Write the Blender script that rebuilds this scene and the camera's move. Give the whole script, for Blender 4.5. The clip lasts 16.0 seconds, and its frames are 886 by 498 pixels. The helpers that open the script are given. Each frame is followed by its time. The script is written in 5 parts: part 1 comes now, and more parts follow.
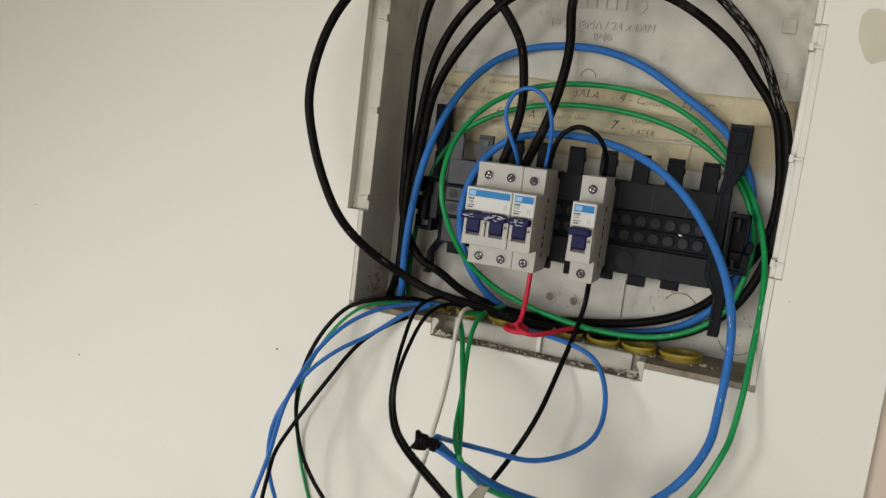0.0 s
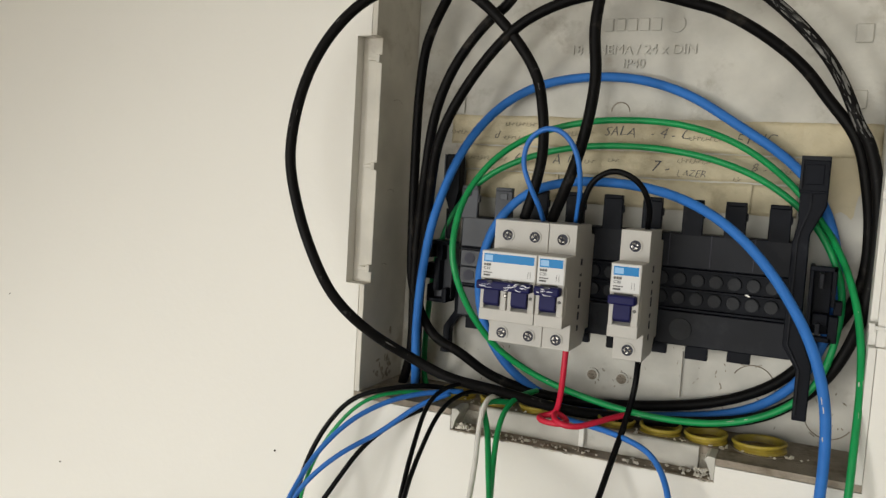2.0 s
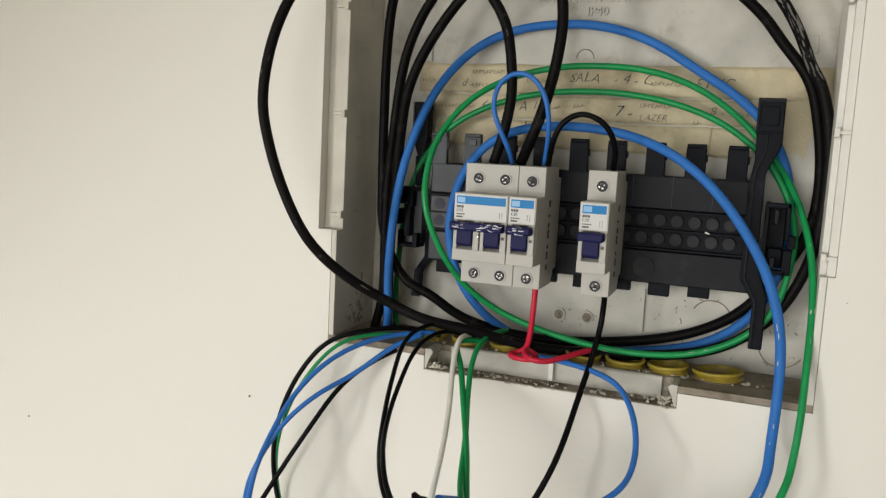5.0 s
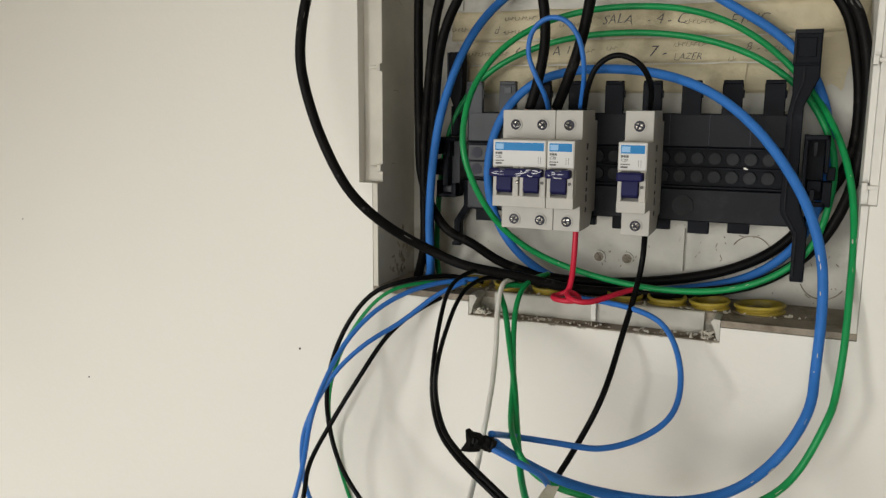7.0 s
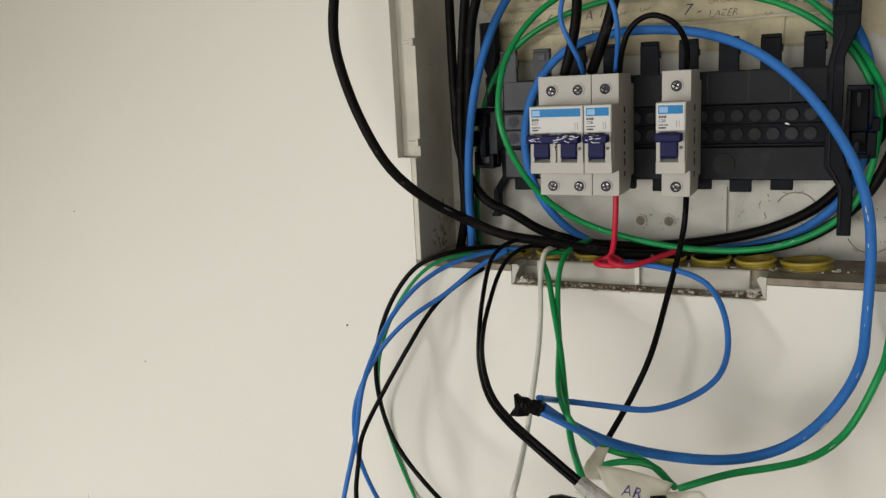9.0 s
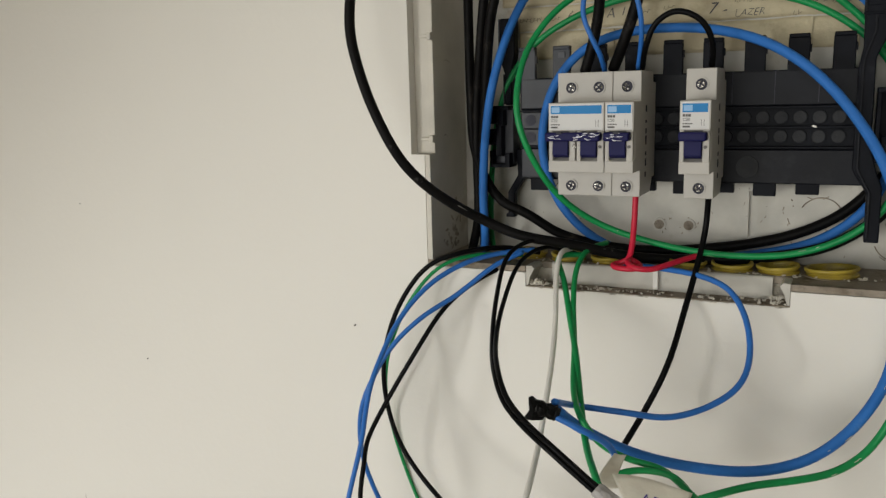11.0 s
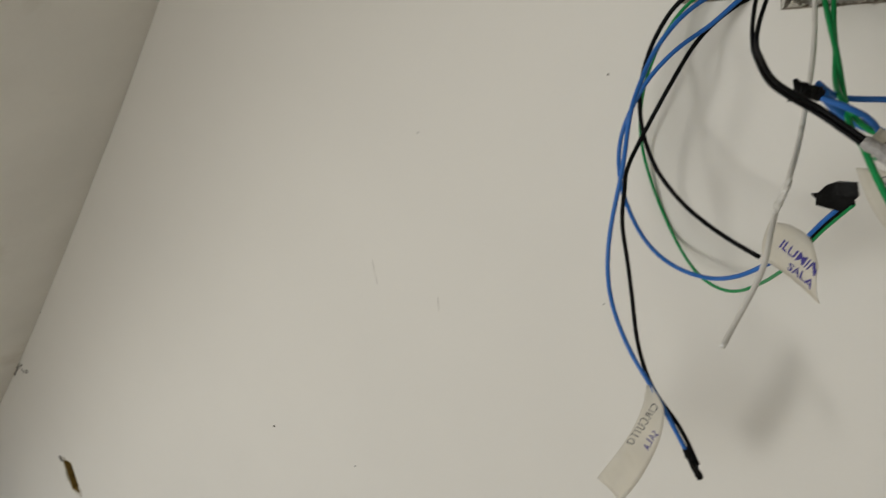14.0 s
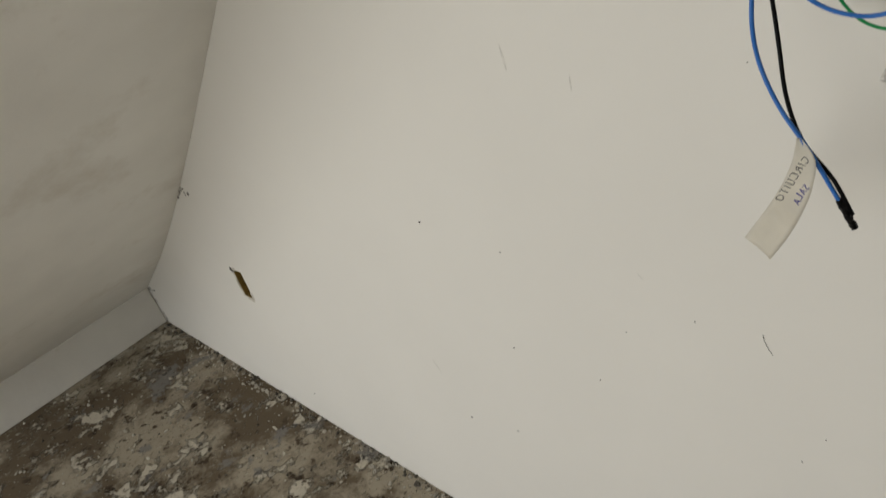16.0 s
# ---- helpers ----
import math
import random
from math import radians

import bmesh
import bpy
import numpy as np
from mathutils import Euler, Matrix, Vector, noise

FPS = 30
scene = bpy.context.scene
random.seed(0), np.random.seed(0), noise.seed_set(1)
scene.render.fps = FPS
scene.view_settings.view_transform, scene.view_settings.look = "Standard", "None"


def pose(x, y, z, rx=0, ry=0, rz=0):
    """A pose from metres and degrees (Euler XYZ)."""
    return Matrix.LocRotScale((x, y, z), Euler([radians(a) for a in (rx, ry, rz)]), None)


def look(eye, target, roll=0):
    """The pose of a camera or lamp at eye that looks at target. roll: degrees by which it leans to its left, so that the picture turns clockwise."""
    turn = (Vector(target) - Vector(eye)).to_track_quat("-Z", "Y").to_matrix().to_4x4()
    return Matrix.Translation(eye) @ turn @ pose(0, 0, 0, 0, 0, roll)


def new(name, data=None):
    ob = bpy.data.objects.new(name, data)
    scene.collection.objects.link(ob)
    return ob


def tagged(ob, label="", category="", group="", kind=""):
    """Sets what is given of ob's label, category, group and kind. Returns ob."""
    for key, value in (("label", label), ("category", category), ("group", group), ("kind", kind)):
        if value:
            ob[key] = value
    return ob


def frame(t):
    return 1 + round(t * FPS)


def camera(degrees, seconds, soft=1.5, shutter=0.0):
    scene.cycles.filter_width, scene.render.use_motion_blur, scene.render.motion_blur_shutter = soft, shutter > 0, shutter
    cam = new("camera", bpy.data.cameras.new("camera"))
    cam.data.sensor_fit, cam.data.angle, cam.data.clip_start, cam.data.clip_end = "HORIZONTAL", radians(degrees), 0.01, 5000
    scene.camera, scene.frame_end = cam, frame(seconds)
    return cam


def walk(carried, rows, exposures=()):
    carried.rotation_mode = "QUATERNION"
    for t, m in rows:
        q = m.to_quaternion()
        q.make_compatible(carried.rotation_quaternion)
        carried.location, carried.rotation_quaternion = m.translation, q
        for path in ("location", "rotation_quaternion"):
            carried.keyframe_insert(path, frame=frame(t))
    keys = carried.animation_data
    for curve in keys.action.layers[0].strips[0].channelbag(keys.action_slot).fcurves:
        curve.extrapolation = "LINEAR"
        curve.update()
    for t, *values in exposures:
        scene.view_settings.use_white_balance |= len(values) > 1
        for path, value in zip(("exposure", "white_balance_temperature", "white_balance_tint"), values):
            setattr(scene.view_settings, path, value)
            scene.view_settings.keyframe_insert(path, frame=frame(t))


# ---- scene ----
from mathutils.bvhtree import BVHTree

cam = camera(56.7, 16.0, soft=1.35, shutter=0.2)
PATH = [
    (0, 0.3036, -0.5909, 1.505, 22.18, -8.31, -6.87),
    (0.5, 0.3353, -0.5224, 1.4958, 25.88, -5.18, -7.35),
    (1, 0.3635, -0.4709, 1.5034, 29.08, -6.05, -5.72),
    (1.5, 0.3384, -0.5047, 1.5241, 29.4, -7.01, -3.37),
    (2, 0.2825, -0.486, 1.509, 24.91, -5.02, -3.38),
    (2.5, 0.2756, -0.5008, 1.5013, 21.95, -5.87, -3.92),
    (3, 0.2796, -0.4973, 1.493, 22.17, -6.88, -4.64),
    (5.3, 0.2738, -0.5088, 1.4947, 21.21, -7.14, -2.91),
    (5.5, 0.2716, -0.5102, 1.4839, 21.27, -6.98, -3.18),
    (6, 0.2558, -0.4964, 1.4771, 20.93, -9.05, -2.89),
    (6.5, 0.2737, -0.5142, 1.4795, 22.01, -9.74, -2.36),
    (7, 0.2721, -0.5197, 1.488, 22.91, -9.99, -0.32),
    (7.5, 0.2732, -0.5319, 1.497, 24.69, -10.02, 0.79),
    (8, 0.2736, -0.5352, 1.5035, 24.9, -10.06, 1.44),
    (8.5, 0.2767, -0.5274, 1.4907, 25.46, -10.1, 1.9),
    (9, 0.2742, -0.5246, 1.4833, 25.27, -11.35, 2.76),
    (9.5, 0.2546, -0.5102, 1.4754, 24.98, -11.39, 2.11),
    (9.7, 0.2568, -0.4952, 1.4716, 24.55, -10.89, 1.28),
    (11.8, 0.2638, -0.58, 1.474, 29.57, -10.16, 2.52),
    (12, 0.2528, -0.5992, 1.4743, 33.44, -9.71, 2.85),
    (12.5, 0.2771, -0.5339, 1.4514, 31.21, -10.99, 2.29),
    (12.6, 0.277, -0.518, 1.4498, 28.5, -12.7, 2.8),
    (13, 0.2815, -0.5615, 1.4247, 29.19, -14.86, 3.34),
    (13.5, 0.288, -0.5676, 1.419, 32.28, -15.71, 4.45),
    (13.8, 0.2754, -0.5952, 1.4143, 35.83, -17.97, 6.73),
    (14, 0.2745, -0.6062, 1.4061, 39.48, -19.19, 7.85),
    (14.5, 0.2768, -0.6318, 1.3962, 43.17, -22.28, 9.68),
    (15, 0.2782, -0.6255, 1.4108, 44.41, -23.89, 11.82),
    (15.5, 0.2846, -0.6225, 1.4071, 45.68, -25.35, 14.25),
    (16, 0.2785, -0.6239, 1.3947, 45.51, -31.6, 16.34),
]
EXPOSURES = [(0.0, -0.18), (1.0, -0.02), (3.0, 0.02), (5.3, 0.0), (6.0, -0.12), (7.0, -0.13), (8.0, -0.17), (9.0, -0.20), (12.0, -0.41), (13.0, -0.6), (14.0, -0.74), (16.0, -0.72)]
walk(cam, [(t, pose(x, y, z, 90 + pitch, roll, yaw)) for t, x, y, z, yaw, pitch, roll in PATH], EXPOSURES)

ZB = 1.353  # height of the box's lower edge over the floor

# ---- light ----
world = bpy.data.worlds.new("sky")
scene.world = world
world.use_nodes = True
sky = world.node_tree.nodes.new("ShaderNodeTexSky")
sky.sky_type, sky.sun_disc, sky.sun_elevation, sky.sun_rotation = "NISHITA", False, radians(45), radians(200)
world.node_tree.links.new(sky.outputs[0], world.node_tree.nodes["Background"].inputs[0])
world.node_tree.nodes["Background"].inputs[1].default_value = 0.12


def area_lamp(name, place, target, size, size_y, power, colour):
    data = bpy.data.lights.new(name, "AREA")
    data.shape, data.size, data.size_y, data.energy, data.color = "RECTANGLE", size, size_y, power, colour
    ob = new(name, data)
    ob.matrix_world = look(place, target)
    return ob


area_lamp("window_light", (-0.75, -3.2, 1.25), (-0.75, 0, 1.25), 2.8, 2.0, 62, (0.972, 0.965, 0.928))
area_lamp("window_light_bright_part", (-1.85, -3.19, 1.0), (-1.85, 0, 1.0), 0.55, 0.8, 40, (0.972, 0.965, 0.928))

# ---- materials ----


def material(name, colour, rough=0.5, metal=0.0, spread=0.06, scale=40.0, bump=0.1, fine=400.0, stain=None, stain_scale=12.0, stain_from=0.55, spec=0.5):
    """A surface with grain at two scales; stain: a second colour in patches."""
    mat = bpy.data.materials.new(name)
    mat.use_nodes = True
    nt = mat.node_tree
    bs = nt.nodes["Principled BSDF"]
    bs.inputs["Roughness"].default_value, bs.inputs["Metallic"].default_value = rough, metal
    bs.inputs["Specular IOR Level"].default_value = spec
    geo = nt.nodes.new("ShaderNodeTexCoord")
    n1, n2 = nt.nodes.new("ShaderNodeTexNoise"), nt.nodes.new("ShaderNodeTexNoise")
    n1.inputs["Scale"].default_value, n1.inputs["Detail"].default_value = scale, 6
    n2.inputs["Scale"].default_value, n2.inputs["Detail"].default_value = fine, 3
    for n in (n1, n2):
        nt.links.new(geo.outputs["Object"], n.inputs["Vector"])
    ramp = nt.nodes.new("ShaderNodeValToRGB")
    lo = [max(0.0, c * (1 - 2 * spread)) for c in colour]
    hi = [min(1.0, c * (1 + spread)) for c in colour]
    ramp.color_ramp.elements[0].position, ramp.color_ramp.elements[0].color = 0.3, (*lo, 1)
    ramp.color_ramp.elements[1].position, ramp.color_ramp.elements[1].color = 0.7, (*hi, 1)
    nt.links.new(n1.outputs["Fac"], ramp.inputs["Fac"])
    out = ramp.outputs["Color"]
    if stain:
        n3 = nt.nodes.new("ShaderNodeTexNoise")
        n3.inputs["Scale"].default_value, n3.inputs["Detail"].default_value, n3.inputs["Roughness"].default_value = stain_scale, 8, 0.65
        nt.links.new(geo.outputs["Object"], n3.inputs["Vector"])
        mask = nt.nodes.new("ShaderNodeMapRange")
        mask.inputs["From Min"].default_value, mask.inputs["From Max"].default_value = stain_from, stain_from + 0.18
        nt.links.new(n3.outputs["Fac"], mask.inputs["Value"])
        mix = nt.nodes.new("ShaderNodeMix")
        mix.data_type = "RGBA"
        nt.links.new(mask.outputs["Result"], mix.inputs["Factor"])
        nt.links.new(out, mix.inputs["A"])
        mix.inputs["B"].default_value = (*stain, 1)
        out = mix.outputs["Result"]
    nt.links.new(out, bs.inputs["Base Color"])
    if bump:
        bp = nt.nodes.new("ShaderNodeBump")
        bp.inputs["Strength"].default_value, bp.inputs["Distance"].default_value = bump, 0.002
        add = nt.nodes.new("ShaderNodeMath")
        nt.links.new(n1.outputs["Fac"], add.inputs[0])
        nt.links.new(n2.outputs["Fac"], add.inputs[1])
        nt.links.new(add.outputs[0], bp.inputs["Height"])
        nt.links.new(bp.outputs["Normal"], bs.inputs["Normal"])
    return mat


PAINT = material("white_wall_paint", (0.78, 0.755, 0.70), 0.6, spread=0.012, scale=3.0, bump=0.12, fine=160.0, spec=0.3)
SOFFIT = material("white_soffit_paint", (0.90, 0.88, 0.825), 0.7, spread=0.03, scale=5.0, bump=0.15, fine=120.0, stain=(0.74, 0.70, 0.62), stain_scale=3.5, stain_from=0.57, spec=0.3)
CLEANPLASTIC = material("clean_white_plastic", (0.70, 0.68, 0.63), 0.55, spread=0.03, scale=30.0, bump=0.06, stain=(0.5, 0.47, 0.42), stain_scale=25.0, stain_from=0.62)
# Dirty white plastic; its base is also lowered for the shade inside the box.
PLASTIC = material("dusty_shade_toned_plastic", (0.51, 0.49, 0.435), 0.55, spread=0.10, scale=38.0, bump=0.06, stain=(0.27, 0.235, 0.18), stain_scale=22.0, stain_from=0.555)
SIDEPLASTIC = material("browned_white_plastic", (0.63, 0.595, 0.52), 0.6, spread=0.08, scale=25.0, bump=0.08, stain=(0.30, 0.25, 0.18), stain_scale=14.0, stain_from=0.56)
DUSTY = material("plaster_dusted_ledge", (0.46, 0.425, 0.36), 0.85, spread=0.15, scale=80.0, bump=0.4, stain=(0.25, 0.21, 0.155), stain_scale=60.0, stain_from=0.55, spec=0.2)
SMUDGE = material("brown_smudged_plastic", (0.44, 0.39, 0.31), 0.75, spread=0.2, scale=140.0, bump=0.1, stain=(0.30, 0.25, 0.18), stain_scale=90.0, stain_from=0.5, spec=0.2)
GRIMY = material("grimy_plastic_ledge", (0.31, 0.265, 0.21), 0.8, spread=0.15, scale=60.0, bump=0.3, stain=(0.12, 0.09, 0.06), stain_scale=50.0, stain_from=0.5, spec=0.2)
BASEGREY = material("dark_grey_plastic", (0.0054, 0.0063, 0.0100), 0.42, spread=0.15, scale=50.0, bump=0.05, stain=(0.026, 0.027, 0.031), stain_scale=35.0, stain_from=0.60, spec=0.07)
# Lighter grey for the base's left end; also paints highlights on arm and catch.
BASELIGHT = material("mid_grey_plastic", (0.046, 0.049, 0.058), 0.5, spread=0.15, scale=40.0, bump=0.05, stain=(0.04, 0.041, 0.046), stain_scale=30.0, stain_from=0.55, spec=0.35)
PALEGREY = material("pale_grey_plug", (0.085, 0.090, 0.100), 0.5, spread=0.15, scale=80.0, bump=0.05, spec=0.3)
# Lighter than the base, since the plates' sheen is put into this colour.
PLATE = material("dusty_sheen_grey_plate", (0.0074, 0.0083, 0.0122), 0.40, spread=0.18, scale=40.0, bump=0.06, stain=(0.024, 0.025, 0.029), stain_scale=28.0, stain_from=0.57, spec=0.12)
BASEHOLE = material("dusty_recess_plastic", (0.028, 0.029, 0.032), 0.6, spread=0.2, scale=120.0, bump=0.1, spec=0.2)
BREAKER = material("light_grey_breaker_plastic", (0.46, 0.44, 0.405), 0.45, spread=0.03, scale=60.0, bump=0.03, spec=0.3)
STICKER = material("white_sticker", (0.60, 0.595, 0.58), 0.35, spread=0.02, bump=0.0, spec=0.3)
STICKBLUE = material("blue_sticker", (0.006, 0.19, 0.48), 0.4, spread=0.03, bump=0.0, spec=0.2)
PALEBLUE = material("pale_blue_print", (0.20, 0.42, 0.68), 0.4, spread=0.03, bump=0.0)
TOGGLE = material("navy_toggle_plastic", (0.009, 0.009, 0.065), 0.5, spread=0.05, bump=0.03, spec=0.15)
# White for scuffs and for reflections painted on the glossy grips.
STREAK = material("white_scuff_and_glint", (0.75, 0.75, 0.80), 0.6, spread=0.1, bump=0.1)
INK = material("dark_ink", (0.03, 0.03, 0.045), 0.7, spread=0.05, bump=0.0)
INKBLUE = material("blue_violet_ink", (0.06, 0.05, 0.28), 0.7, spread=0.05, bump=0.0)
INKGREY = material("faded_ink", (0.11, 0.105, 0.10), 0.7, spread=0.1, bump=0.0)
INKPALE = material("pale_worn_ink", (0.43, 0.41, 0.36), 0.8, spread=0.1, bump=0.0)
INKFAINT = material("fading_pencil", (0.20, 0.175, 0.13), 0.8, spread=0.1, bump=0.0)
STEEL = material("zinc_screw_steel", (0.40, 0.385, 0.355), 0.24, 1.0, spread=0.4, scale=420.0, bump=0.5)
COPPER = material("copper_strands", (0.45, 0.2, 0.1), 0.35, 1.0, spread=0.1, scale=500.0, bump=0.2)
BLACKW = material("black_cable_sheath", (0.004, 0.0036, 0.0036), 0.5, spread=0.1, scale=60.0, bump=0.05, stain=(0.045, 0.039, 0.032), stain_scale=60.0, stain_from=0.57, spec=0.09)
BLACKWHITE = material("paint_spotted_black_sheath", (0.006, 0.0055, 0.0055), 0.5, spread=0.1, scale=60.0, bump=0.05, stain=(0.10, 0.096, 0.09), stain_scale=110.0, stain_from=0.63, spec=0.09)
BLACKTHIN = material("black_wire_insulation", (0.003, 0.003, 0.0034), 0.42, spread=0.1, scale=60.0, bump=0.03, spec=0.10)
BLUEW = material("blue_cable_sheath", (0.032, 0.16, 0.50), 0.5, spread=0.06, scale=60.0, bump=0.04, stain=(0.12, 0.26, 0.52), stain_scale=60.0, stain_from=0.66, spec=0.14)
BLUETHIN = material("blue_wire_insulation", (0.026, 0.15, 0.50), 0.42, spread=0.05, scale=60.0, bump=0.03, spec=0.3)
GREENW = material("green_cable_sheath", (0.008, 0.27, 0.075), 0.36, spread=0.06, scale=60.0, bump=0.03, stain=(0.06, 0.30, 0.13), stain_scale=60.0, stain_from=0.68, spec=0.3)
REDW = material("red_wire_insulation", (0.55, 0.015, 0.045), 0.42, spread=0.05, scale=60.0, bump=0.03, spec=0.3)
WHITEW = material("grubby_white_wire_insulation", (0.74, 0.72, 0.67), 0.5, spread=0.05, scale=60.0, bump=0.05, stain=(0.3, 0.26, 0.2), stain_scale=45.0, stain_from=0.58)
FLECK = material("dried_white_paint", (0.15, 0.145, 0.135), 0.7, spread=0.45, scale=200.0, bump=0.3)
TAPEBLACK = material("black_insulating_tape", (0.004, 0.004, 0.004), 0.4, spread=0.2, scale=80.0, bump=0.3, spec=0.12)
TAPEGREY = material("dusty_grey_tape", (0.40, 0.385, 0.37), 0.55, spread=0.15, scale=200.0, bump=0.3)
PAPERTAPE = material("masking_tape", (0.86, 0.83, 0.755), 0.75, spread=0.05, scale=60.0, bump=0.2, stain=(0.74, 0.69, 0.58), stain_scale=25.0, stain_from=0.58)


def let_through(mat, share, colour):
    """Lets part of the light pass through a thin sheet."""
    nt = mat.node_tree
    out, bs = nt.nodes["Material Output"], nt.nodes["Principled BSDF"]
    through_light, mix = nt.nodes.new("ShaderNodeBsdfTranslucent"), nt.nodes.new("ShaderNodeMixShader")
    through_light.inputs["Color"].default_value = (*colour, 1)
    mix.inputs["Fac"].default_value = share
    nt.links.new(bs.outputs["BSDF"], mix.inputs[1])
    nt.links.new(through_light.outputs["BSDF"], mix.inputs[2])
    nt.links.new(mix.outputs["Shader"], out.inputs["Surface"])


let_through(PAPERTAPE, 0.45, (0.80, 0.76, 0.66))
OLDTAPE = material("yellowed_tape_strip", (0.55, 0.475, 0.315), 0.6, spread=0.12, scale=30.0, bump=0.3, stain=(0.33, 0.27, 0.165), stain_scale=21.0, stain_from=0.53)
YELLOW = material("yellow_conduit_plastic", (0.37, 0.275, 0.032), 0.5, spread=0.15, scale=80.0, bump=0.1, stain=(0.20, 0.15, 0.055), stain_scale=60.0, stain_from=0.54)


def screed():
    """Rough screed: brown-grey patches with crisp edges, pale flakes and grit."""
    mat = bpy.data.materials.new("rough_screed")
    mat.use_nodes = True
    nt = mat.node_tree
    bs = nt.nodes["Principled BSDF"]
    bs.inputs["Roughness"].default_value, bs.inputs["Specular IOR Level"].default_value = 0.95, 0.15
    co = nt.nodes.new("ShaderNodeTexCoord")
    last = None
    heights = []
    for scale, detail, lo, hi, low, high in ((4.0, 14, 0.46, 0.56, (0.135, 0.105, 0.070), (0.36, 0.315, 0.24)), (9.0, 13, 0.55, 0.585, None, (0.54, 0.49, 0.395)), (60.0, 6, 0.61, 0.65, None, (0.58, 0.54, 0.45)), (24.0, 11, 0.56, 0.62, None, (0.070, 0.050, 0.033)), (7.0, 13, 0.57, 0.61, None, (0.215, 0.20, 0.18)), (130.0, 4, 0.60, 0.66, None, (0.10, 0.078, 0.054))):
        n = nt.nodes.new("ShaderNodeTexNoise")
        n.inputs["Scale"].default_value, n.inputs["Detail"].default_value, n.inputs["Roughness"].default_value = scale, detail, 0.7
        shift = nt.nodes.new("ShaderNodeMapping")
        shift.inputs["Location"].default_value = (scale, 3.1 * scale, 0.7)
        nt.links.new(co.outputs["Object"], shift.inputs["Vector"])
        nt.links.new(shift.outputs["Vector"], n.inputs["Vector"])
        m = nt.nodes.new("ShaderNodeMapRange")
        m.inputs["From Min"].default_value, m.inputs["From Max"].default_value = lo, hi
        nt.links.new(n.outputs["Fac"], m.inputs["Value"])
        mix = nt.nodes.new("ShaderNodeMix")
        mix.data_type = "RGBA"
        nt.links.new(m.outputs["Result"], mix.inputs["Factor"])
        if last is None:
            mix.inputs["A"].default_value = (*low, 1)
        else:
            nt.links.new(last, mix.inputs["A"])
        mix.inputs["B"].default_value = (*high, 1)
        last = mix.outputs["Result"]
        heights.append(m.outputs["Result"])
    nt.links.new(last, bs.inputs["Base Color"])
    add = nt.nodes.new("ShaderNodeMath")
    nt.links.new(heights[1], add.inputs[0])
    nt.links.new(heights[2], add.inputs[1])
    bump = nt.nodes.new("ShaderNodeBump")
    bump.inputs["Strength"].default_value, bump.inputs["Distance"].default_value = 1.0, 0.008
    nt.links.new(add.outputs[0], bump.inputs["Height"])
    nt.links.new(bump.outputs["Normal"], bs.inputs["Normal"])
    return mat


PLINTH = material("grubby_white_plinth_paint", (0.70, 0.675, 0.615), 0.75, spread=0.04, scale=6.0, bump=0.2, fine=90.0, stain=(0.50, 0.45, 0.37), stain_scale=7.0, stain_from=0.56, spec=0.25)
CONCRETE = screed()
RUBBLE = material("mortar_crumb", (0.48, 0.44, 0.36), 0.9, spread=0.25, scale=30.0, bump=0.5, fine=200.0)
CRUMB = material("plaster_crumb", (0.62, 0.58, 0.5), 0.9, spread=0.2, scale=90.0, bump=0.5)
BOXWOOD = material("brown_conduit_slot", (0.30, 0.20, 0.045), 0.7, spread=0.3, scale=60.0, bump=0.4, stain=(0.16, 0.095, 0.025), stain_scale=60.0, stain_from=0.5)
BEIGE = material("beige_trim_paint", (0.62, 0.52, 0.44), 0.6, spread=0.03, scale=10.0, bump=0.1)
STAIN = material("beige_plaster_patch", (0.62, 0.57, 0.46), 0.8, spread=0.06, scale=30.0, bump=0.2)
SPECK = material("dark_speck", (0.08, 0.07, 0.055), 0.9, spread=0.2, bump=0.0)
SMEAR = material("grey_scuff", (0.69, 0.665, 0.61), 0.8, spread=0.1, scale=90.0, bump=0.0)

# ---- mesh helpers ----


def mesh_of(bm, name):
    me = bpy.data.meshes.new(name)
    bm.normal_update()
    bm.to_mesh(me)
    bm.free()
    return me


def thing(name, bm, mat, label, category, kind="", group="", smooth=False):
    ob = new(name, mesh_of(bm, name) if bm else None)
    if bm:
        ob.data.materials.append(mat)
        if smooth:
            ob.data.polygons.foreach_set("use_smooth", [True] * len(ob.data.polygons))
    return tagged(ob, label, category, group, kind)


def part(name, bm, mat, parent, label="", smooth=False):
    ob = new(name, mesh_of(bm, name))
    ob.data.materials.append(mat)
    if smooth:
        ob.data.polygons.foreach_set("use_smooth", [True] * len(ob.data.polygons))
    ob.parent = parent
    return tagged(ob, label) if label else ob


def box(bm, x0, x1, y0, y1, z0, z1, bevel=0.0):
    """An upright block from corner to corner; bevel in metres."""
    m = Matrix.Translation(((x0 + x1) / 2, (y0 + y1) / 2, (z0 + z1) / 2)) @ Matrix.Diagonal((x1 - x0, y1 - y0, z1 - z0, 1))
    made = bmesh.ops.create_cube(bm, size=1, matrix=m)
    if bevel:
        edges = list({e for v in made["verts"] for e in v.link_edges})
        bmesh.ops.bevel(bm, geom=edges, offset=bevel, segments=2, affect="EDGES", profile=0.5)
    return bm


def block(x0, x1, y0, y1, z0, z1, bevel=0.0):
    return box(bmesh.new(), x0, x1, y0, y1, z0, z1, bevel)


